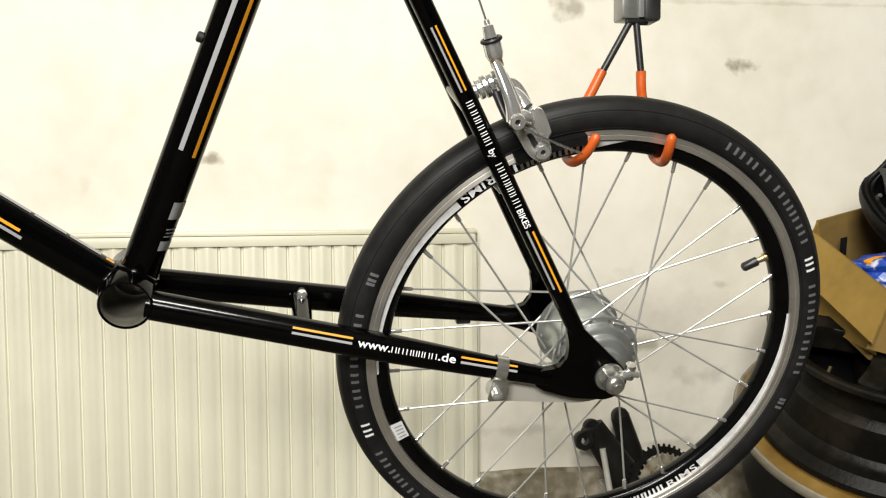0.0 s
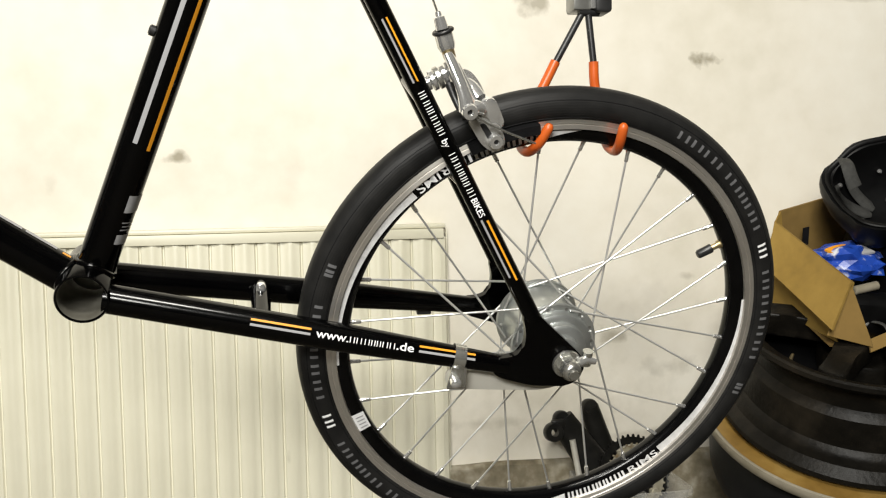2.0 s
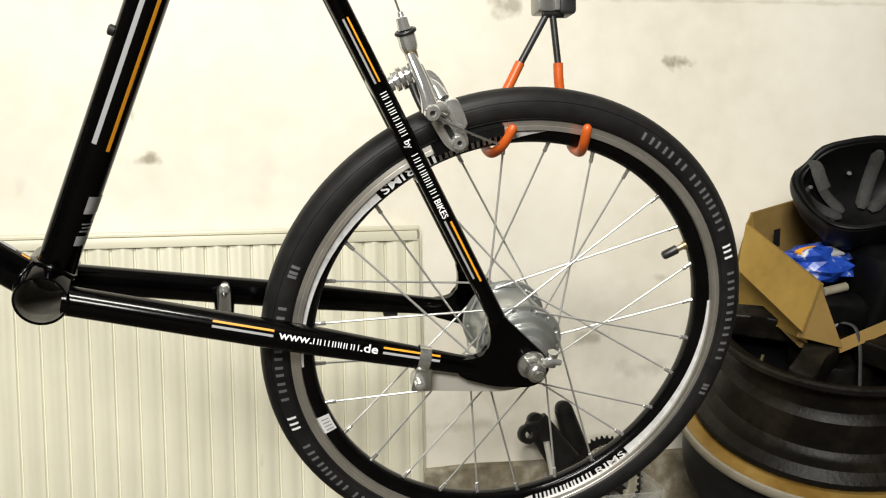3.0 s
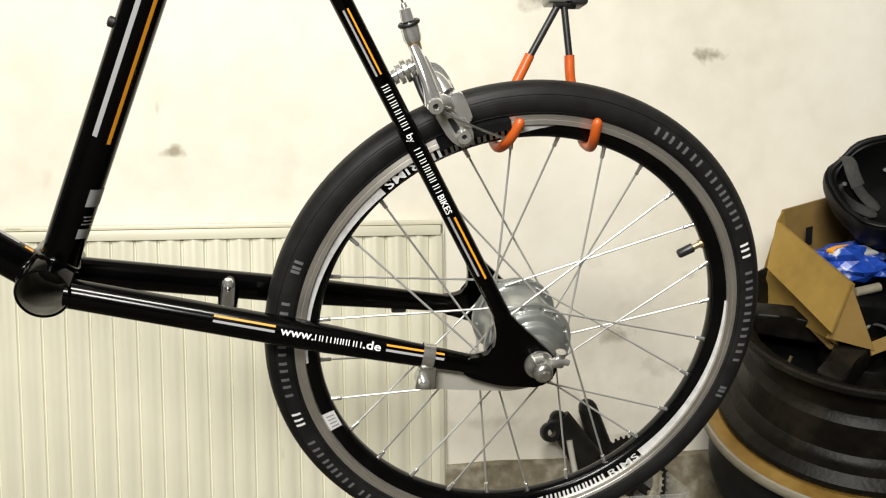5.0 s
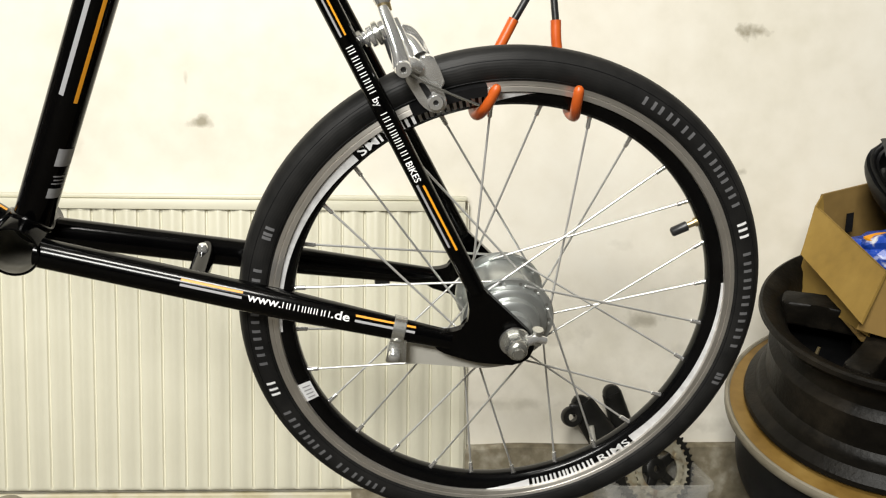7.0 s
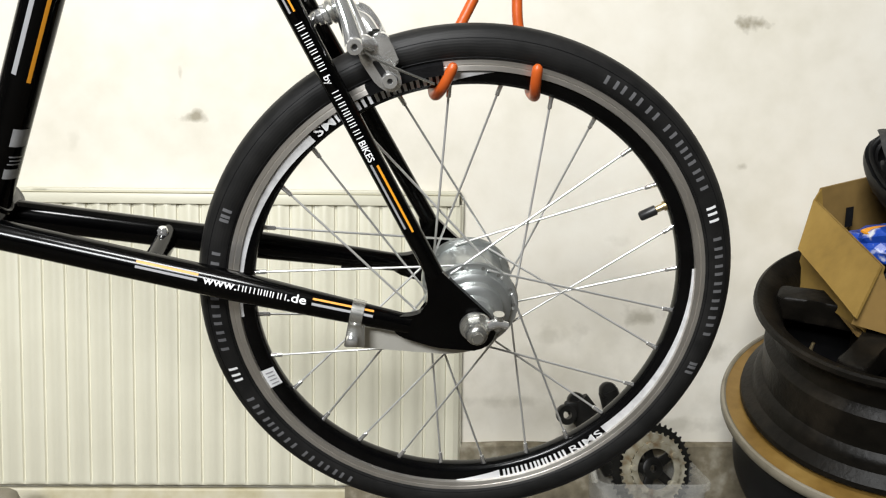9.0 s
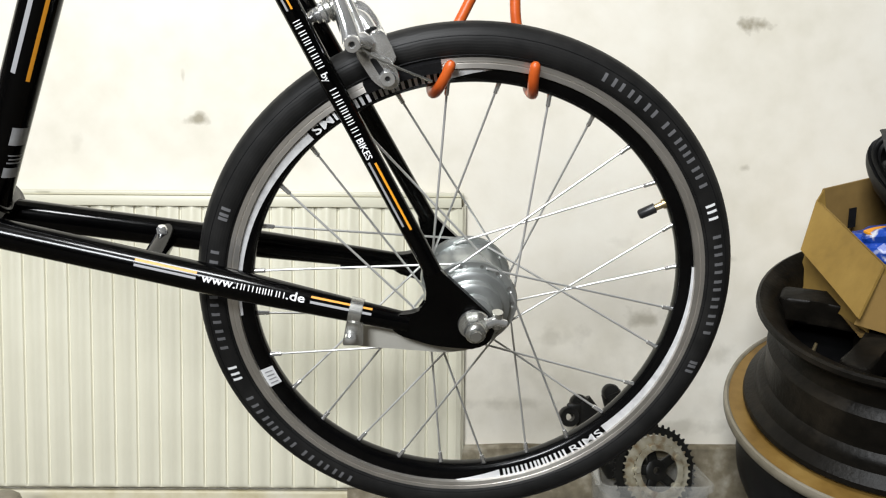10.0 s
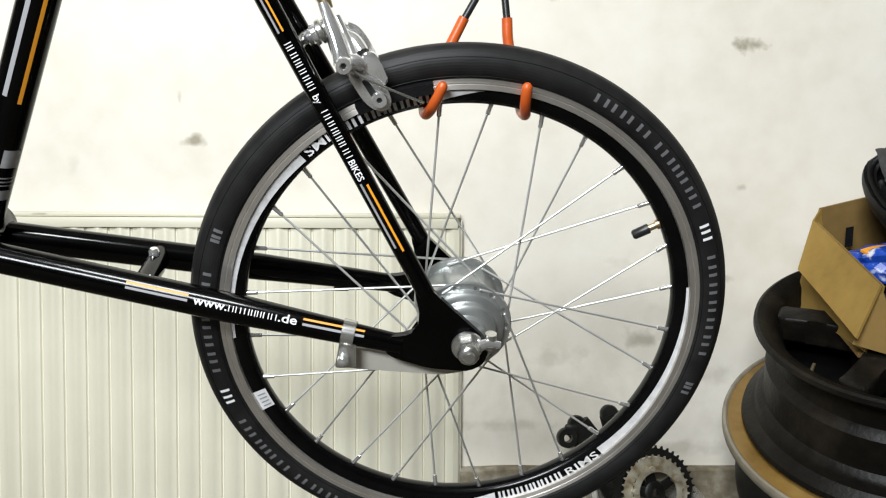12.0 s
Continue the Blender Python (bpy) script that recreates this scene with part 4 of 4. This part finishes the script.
alloy_wheel()
lid = thing("round_lid", on_axis(0.190), "ochre round board with a raised off-white edge under the wheel", "lid")
part("board", lathe([(0, 0.022), (0.2265, 0.022), (0.2265, 0.010), (0, 0.010)], 96), M_OCHRE, lid)
part("edge", lathe([(0.2260, 0.009), (0.2320, 0.009), (0.2340, 0.012), (0.2340, 0.020), (0.2325, 0.024), (0.2290, 0.025), (0.2265, 0.023)], 96, closed=True), M_LIP, lid, "off-white raised edge")
tyre = thing("car_tyre", on_axis(0.335), "black car tyre leaning between floor and wall", "tyre")
prof = []
for i in range(28):
    q = 2 * math.pi * i / 28
    cx, sx = math.cos(q), math.sin(q)
    prof.append((0.150 + 0.064 * math.copysign(abs(cx) ** 0.9, cx), 0.070 + 0.072 * math.copysign(abs(sx) ** 0.9, sx)))
part("carcass", lathe(prof, 80, closed=True), M_RUBBER, tyre)

# ---- cardboard box with helmet and odds and ends ----
P1, P2 = Vector((0.803, 1.328, 0.688)) + OFF, Vector((0.800, 1.120, 0.611)) + OFF
E1 = (P2 - P1).normalized()
E2 = Vector((1, 0.10, -0.05))
E2 = (E2 - E1 * E2.dot(E1)).normalized()
E3 = E2.cross(E1) * -1
if E3.z < 0:
    E3 = -E3
carton = thing("cardboard_box", Matrix.Translation(P1), "open brown cardboard box tilted on the car wheel, flap folded out", "box")
CLEN, CWID, CDEP, CT = (P2 - P1).length, 0.30, 0.105, 0.004


def slab(p, a, b, thick, bend=0.0, n=8, b_end=None):
    """A sheet of card from p along a and b, with thickness and a slight bow."""
    p, a, b = Vector(p), Vector(a), Vector(b)
    far = Vector(b_end) if b_end else b
    nrm = a.cross(b).normalized()
    bm = bmesh.new()
    lay = []
    for t in (0, 1):
        lay.append([[bm.verts.new(p + a * i / n + b.lerp(far, i / n) * j / n + nrm * (t * thick + bend * math.sin(math.pi * i / n) * (j / n))) for j in range(n + 1)] for i in range(n + 1)])
    for t in (0, 1):
        for i in range(n):
            for j in range(n):
                bm.faces.new((lay[t][i][j], lay[t][i + 1][j], lay[t][i + 1][j + 1], lay[t][i][j + 1]))
    for i in range(n):
        for f in ((lay[0][i][0], lay[0][i + 1][0], lay[1][i + 1][0], lay[1][i][0]), (lay[0][i][n], lay[0][i + 1][n], lay[1][i + 1][n], lay[1][i][n]),
                  (lay[0][0][i], lay[0][0][i + 1], lay[1][0][i + 1], lay[1][0][i]), (lay[0][n][i], lay[0][n][i + 1], lay[1][n][i + 1], lay[1][n][i])):
            bm.faces.new(f)
    return bm


part("side_panel", slab(Vector((0.003, 0, -0.002)), E1 * CLEN, Vector((-0.028, 0.006, -0.124)), 0.003, 0, 8, Vector((-0.006, 0.030, -0.088))), M_CARD, carton)
# inner panels and end flap take the cardboard colour darkened for shade
part("side_panel", slab(E2 * CWID, E1 * CLEN, -E3 * CDEP, CT), M_CARD_SHADE, carton)
part("back_panel", slab(Vector((0.011, 0.004, 0.017)), Vector((0.300, 0.030, 0.070)), Vector((-0.030, 0.030, -0.145)), CT, 0.003, 8, -E3 * 0.20), M_CARD_SHADE, carton)
part("corner_fold", slab(Vector((0.0, 0.0, -0.001)), Vector((0.012, 0.004, 0.018)), Vector((0.004, 0.002, -0.030)), 0.003, 0.001, 6), M_CARD, carton)
# no opening is cut: a dark sheet gives the hand hole's shade
part("hand_hole_shade", slab(Vector((0.046, 0.000, -0.040)), Vector((0.011, 0.0011, 0.002)), Vector((0.001, -0.001, 0.029)), 0.002, 0.0, 4), M_RUBBER, carton, "dark sheet for the shade in the hand hole")
part("front_panel", slab(P2 - P1 + Vector((0.001, 0.003, 0)), Vector((0.038, 0.002, -0.096)), Vector((-0.001, 0.001, -0.001)), 0.003, 0, 8, Vector((-0.068, 0.006, 0.019))), M_CARD_SHADE, carton, "torn end flap")
part("front_lip", slab(Vector((0.836, 1.128, 0.507)) + OFF - P1, Vector((0.23, 0.02, 0.07)), Vector((0.0, 0.006, 0.017)), 0.003, 0.001), M_CARD_SHADE, carton)
part("bottom_panel", slab(-E3 * CDEP, E1 * CLEN, E2 * CWID, CT), M_CARD_SHADE, carton)
FL = (Vector((0.757, 1.275, 0.606)) + OFF - P1) * 0.86
part("flap", slab(E1 * -0.002 + E2 * -0.001, E1 * (CLEN + 0.004), FL, 0.0035, 0.004, 10, Vector((-0.031, -0.0035, -0.066))), M_CARD, carton, "outer flap folded down")


def helmet():
    dome = Vector((0.16, 0.72, -0.68)).normalized()
    m = Matrix.Translation(Vector((0.948, 1.215, 0.737)) + OFF) @ dome.to_track_quat("Z", "X").to_matrix().to_4x4() @ pose(0, 0, 0, 0, 0, 0)
    ob = thing("bicycle_helmet", m, "upturned black bicycle helmet with grey strap on the box", "helmet")
    side = (m.to_3x3().inverted() @ Vector((1, 0, 0))).normalized()
    long = math.atan2(side.y, side.x)
    nu, nv = 48, 14
    bm = bmesh.new()
    rings = []
    for t in (0, 1):
        lay = []
        for i in range(nv + 1):
            ph = radians(4 + 92 * i / nv)
            row = []
            for j in range(nu):
                th = 2 * math.pi * j / nu
                groove = 1 - 0.06 * max(0, math.sin(5 * th)) * math.sin(ph) * (t == 0)
                r = groove - 0.15 * t
                wav = (0.015 * math.cos(2 * th) + 0.007 * math.cos(3 * th + 1.0)) * (i / nv) ** 3
                cx, cy = math.cos(th), math.sin(th)
                x, y = 0.112 * math.sin(ph) * math.copysign(abs(cx) ** 0.6, cx) * r, 0.088 * math.sin(ph) * math.copysign(abs(cy) ** 0.6, cy) * r
                row.append(bm.verts.new((x * math.cos(long) - y * math.sin(long), x * math.sin(long) + y * math.cos(long), 0.085 * math.cos(ph) * r + wav)))
            lay.append(row)
        rings.append(lay)
    for t in (0, 1):
        for i in range(nv):
            for j in range(nu):
                bm.faces.new((rings[t][i][j], rings[t][i][(j + 1) % nu], rings[t][i + 1][(j + 1) % nu], rings[t][i + 1][j]))
        bm.faces.new(rings[t][0])
    for j in range(nu):
        bm.faces.new((rings[0][nv][j], rings[0][nv][(j + 1) % nu], rings[1][nv][(j + 1) % nu], rings[1][nv][j]))
    edge = [((a.co + b.co) / 2).copy() for a, b in zip(rings[0][nv], rings[1][nv])]
    wall = [v.co.copy() for v in rings[1][nv - 5]]
    pads = [[rings[1][i][j].co * 0.93 for i in range(2, nv)] for j in (20, 26, 32, 38, 44)]
    part("shell", bm, M_HELMET, ob)
    for line in pads:
        part("pad", swept(line, [0.005] + [0.0105] * (len(line) - 2) + [0.005], 10, flat=0.45), M_STRAP, ob, "dark foam pad")
    part("edging", swept([p + Vector((0, 0, -0.002)) for p in edge], 0.0044, 12, closed=True, flat=0.6), M_HELMET, ob, "black rubber edging")
    inv = m.inverted()
    part("strap", swept(smooth_path([inv @ (Vector(p) + OFF) for p in ((0.836, 1.195, 0.783), (0.831, 1.178, 0.775), (0.831, 1.170, 0.760), (0.838, 1.168, 0.742))]), 0.010, 10, flat=0.25), M_STRAP, ob, "grey webbing strap")
    part("sticker", slab(inv @ (Vector((0.935, 1.150, 0.742)) + OFF), inv.to_3x3() @ Vector((0.034, 0.002, -0.008)), inv.to_3x3() @ Vector((0.006, 0.012, 0.024)), 0.001, 0.002, 4), M_LABEL, ob, "white paper sticker")
    for p in (wall[30], wall[36], wall[42]):
        part("rivet", lathe([(0, -0.003), (0.003, -0.002), (0.004, 0), (0, 0)], 14, Matrix.Translation(p * 0.97)), M_CHROME, ob)


helmet()


def in_box(a, b, h):
    return P1 + E1 * a + E2 * b - E3 * h


def crumpled(name, c, size, material, label, category, seed):
    """A loosely folded plastic bag."""
    ob = thing(name, Matrix.Translation(c), label, category)
    bm = bmesh.new()
    bmesh.ops.create_icosphere(bm, subdivisions=3, radius=1)
    for v in bm.verts:
        d = v.co.normalized()
        k = 1 + 0.35 * noise.noise(d * 1.7 + Vector((seed, 0, 0))) + 0.45 * abs(noise.noise(d * 4.5 + Vector((0, seed, 0))))
        v.co = Vector((d.x * size[0] * k, d.y * size[1] * k, d.z * size[2] * k))
    part("bag", bm, material, ob, "", False)
    return ob


crumpled("plastic_bag", in_box(0.108, 0.058, 0.020), (0.056, 0.056, 0.026), M_BLUE, "crumpled blue plastic bag with white print in the box", "bag", 3)
card = thing("paper_packet", Matrix.Translation(in_box(0.130, 0.045, -0.002)), "small orange and white paper packet on the bag", "packet")
part("packet", slab((-0.022, -0.010, 0), (0.038, 0.008, 0.006), (-0.006, 0.018, 0.006), 0.003, 0.002), M_ORANGE, card)
part("packet_label", slab((0.006, -0.018, -0.002), (0.034, 0.004, 0.004), (-0.006, 0.020, 0.008), 0.003, 0.002), M_LABEL, card, "white paper end")


def pouch(name, b0, b1, a0, a1, h0, h1, label):
    """A soft dark bag lying square in the tilted box."""
    c = in_box((a0 + a1) / 2, (b0 + b1) / 2, (h0 + h1) / 2)
    ob = thing(name, Matrix.Translation(c), label, "bag")
    bm = bmesh.new()
    box(bm, -(b1 - b0) / 2, (b1 - b0) / 2, -(a1 - a0) / 2, (a1 - a0) / 2, -(h1 - h0) / 2, (h1 - h0) / 2, bevel=0.016, segments=3)
    for v in bm.verts:
        q = v.co.copy()
        v.co = E2 * q.x + E1 * q.y + E3 * q.z + Vector((0.004, 0.004, 0.006)) * noise.noise(q * 28)
    part("pouch", bm, M_HELMET, ob)


pouch("black_tool_bag", 0.112, 0.285, 0.012, 0.205, -0.030, 0.100, "dark folded fabric tool bag in the box")
pouch("black_pouch", 0.012, 0.108, 0.168, 0.212, 0.032, 0.100, "small black fabric pouch in the box")
bulb = thing("white_roll", Matrix.Translation(in_box(0.190, 0.052, 0.024)), "short white roll lying in the box", "roll")
part("roll", swept([(-0.020, 0, -0.003), (-0.019, 0, -0.003), (0.019, 0.004, 0.003), (0.020, 0.004, 0.003)], [0.005, 0.0065, 0.0065, 0.005], 20), M_LIP, bulb)
clipr = thing("carabiner", Matrix.Translation(in_box(0.205, 0.050, 0.062)), "small silver ring among the clutter in the box", "ring")
part("ring", swept([(0.008 * math.cos(q), 0.003 * math.sin(q), 0.013 * math.sin(q)) for q in (2 * math.pi * i / 24 for i in range(24))], 0.0028, 10, closed=True), M_CHROME, clipr)
cord = thing("strap_cord", Matrix.Translation(in_box(0.205, 0.060, 0.070)), "dark grey strap hanging out of the box over the car wheel", "strap")
part("cord", swept(smooth_path([(0, 0, 0.0), (0.012, -0.022, -0.004), (0.016, -0.030, -0.030), (0.014, -0.034, -0.080), (0.010, -0.038, -0.130)]), 0.0042, 10, flat=0.5), M_STRAP, cord)

# ---- plastic tub with old cranks ----
tub = thing("plastic_tub", pose(0.587, 1.446, FLOOR) @ Matrix.Scale(1.05, 4), "cloudy clear plastic tub of old bicycle parts on the floor", "tub")
bm = bmesh.new()
outer = rounded([(-0.078, -0.062), (0.078, -0.062), (0.078, 0.075), (-0.078, 0.075)], 0.022)
lev = [(0.90, 0.004, 0), (0.92, 0.001, 0), (1.0, 0.140, 0), (1.07, 0.141, 0), (1.075, 0.150, 0), (1.02, 0.151, 0), (0.985, 0.141, 0), (0.90, 0.006, 0)]
rings = [[bm.verts.new((x * s, y * s, z)) for x, y in outer] for s, z, _ in lev]
k = len(outer)
for a, b in zip(rings, rings[1:]):
    for j in range(k):
        bm.faces.new((a[j], a[(j + 1) % k], b[(j + 1) % k], b[j]))
bm.faces.new(rings[0])
bm.faces.new(rings[-1])
part("tub_body", bm, M_CLEAR, tub)


def gear_outline(teeth, r0, r1):
    out = []
    for i in range(teeth):
        for f, r in ((0.0, r0), (0.28, r0), (0.45, r1), (0.60, r1), (0.78, r0)):
            q = 2 * math.pi * (i + f) / teeth
            out.append((r * math.cos(q), r * math.sin(q)))
    return out


def ring_plate(outer, inner_r, c0, c1, m):
    """A toothed ring: outer outline and a round opening."""
    bm = bmesh.new()
    k = len(outer)
    inn = [(inner_r * math.cos(math.atan2(y, x)), inner_r * math.sin(math.atan2(y, x))) for x, y in outer]
    v = [[bm.verts.new(m @ Vector((x, y, c))) for x, y in o] for o, c in ((outer, c0), (outer, c1), (inn, c1), (inn, c0))]
    for a, b in zip(v, v[1:] + v[:1]):
        for j in range(k):
            bm.faces.new((a[j], a[(j + 1) % k], b[(j + 1) % k], b[j]))
    return bm


cr = Matrix.Translation((0.6050, 1.463, 0.2361)) @ pose(0, 0, 0, 78, 0, 14) @ Matrix.Scale(1.05, 4)
crank = thing("chainset", cr, "rusty silver chainset with black crank standing in the tub", "chainset")
part("outer_ring", ring_plate(gear_outline(42, 0.066, 0.0705), 0.054, -0.012, -0.009, Matrix()), M_CRANK, crank, "dark outer chainring", False)
part("middle_ring", ring_plate(gear_outline(34, 0.0525, 0.0565), 0.0385, -0.004, -0.0015, Matrix()), M_RUSTY, crank, "rust-spotted silver chainring", False)
part("inner_ring", ring_plate(gear_outline(24, 0.040, 0.0435), 0.031, 0.004, 0.0062, Matrix()), M_RUSTY, crank, "rust-spotted small chainring", False)
for i in range(5):
    m = pose(0, 0, 0, 0, 0, 72 * i + 30)
    part("spider_arm", prism(rounded([(0.008, -0.008), (0.044, -0.006), (0.048, 0), (0.044, 0.006), (0.008, 0.008)], 0.003, 3), -0.010, -0.004, m, bevel=0.001), M_CRANK, crank)
    part("ring_bolt", lathe([(0.0, 0.0085), (0.004, 0.0085), (0.0048, 0.0075), (0.0048, -0.008), (0, -0.008)], 14, m @ Matrix.Translation((0.0365, 0, 0))), M_RUSTY, crank)
part("axle_boss", lathe([(0.006, -0.002), (0.014, -0.002), (0.017, -0.004), (0.018, -0.012), (0.006, -0.012)], 28, closed=True), M_CRANK, crank)


def crank_arm(name, p, q, width, label):
    ob = thing(name, Matrix.Translation(p), label, "crank")
    d = (Vector(q) - Vector(p))
    n = 8
    pts = [d * i / n for i in range(n + 1)]
    part("arm", swept(pts, [width * (1.2 - 0.35 * i / n) for i in range(n + 1)], 18, flat=1.55), M_CRANK, ob)
    nd = Vector((0.1, -1, 0.15)).normalized()
    e = nd.to_track_quat("Z", "Y").to_matrix().to_4x4()
    part("eye", lathe([(0.0, -0.008), (0.0125, -0.008), (0.0145, -0.005), (0.0145, 0.005), (0.0125, 0.008), (0.0, 0.008)], 28, Matrix.Translation(d) @ e), M_CRANK, ob, "threaded pedal eye")
    return ob


crank_arm("crank_arm", (0.5547, 1.4926, 0.2306), (0.4809, 1.4949, 0.3384), 0.0165, "thick black crank arm leaning out of the tub")
crank_arm("crank_arm", (0.5807, 1.5203, 0.2244), (0.5363, 1.5096, 0.3527), 0.0125, "slim black crank arm leaning out of the tub")
part_axle = thing("pedal_end", Matrix.Translation((0.4643, 1.4852, 0.3187)), "black pedal end with a bright hole on the crank", "pedal")
e = Vector((0.1, -1, 0.15)).normalized().to_track_quat("Z", "Y").to_matrix().to_4x4()
part("end_ring", lathe([(0.0070, -0.009), (0.0150, -0.009), (0.0165, -0.006), (0.0165, 0.006), (0.0150, 0.009), (0.0070, 0.009)], 28, e, closed=True), M_CRANK, part_axle)
part("lug", boxed(-0.004, 0.020, -0.006, 0.006, 0.004, 0.022, bevel=0.004), M_CRANK, part_axle)
strut = thing("seat_strut", Matrix.Translation((0.5119, 1.4746, 0.2101)), "thin dull silver strut standing in the tub", "strut")
part("strut", swept([(0, 0, 0), (-0.0165, 0.003, 0.095)], 0.0052, 14), M_ARM, strut)
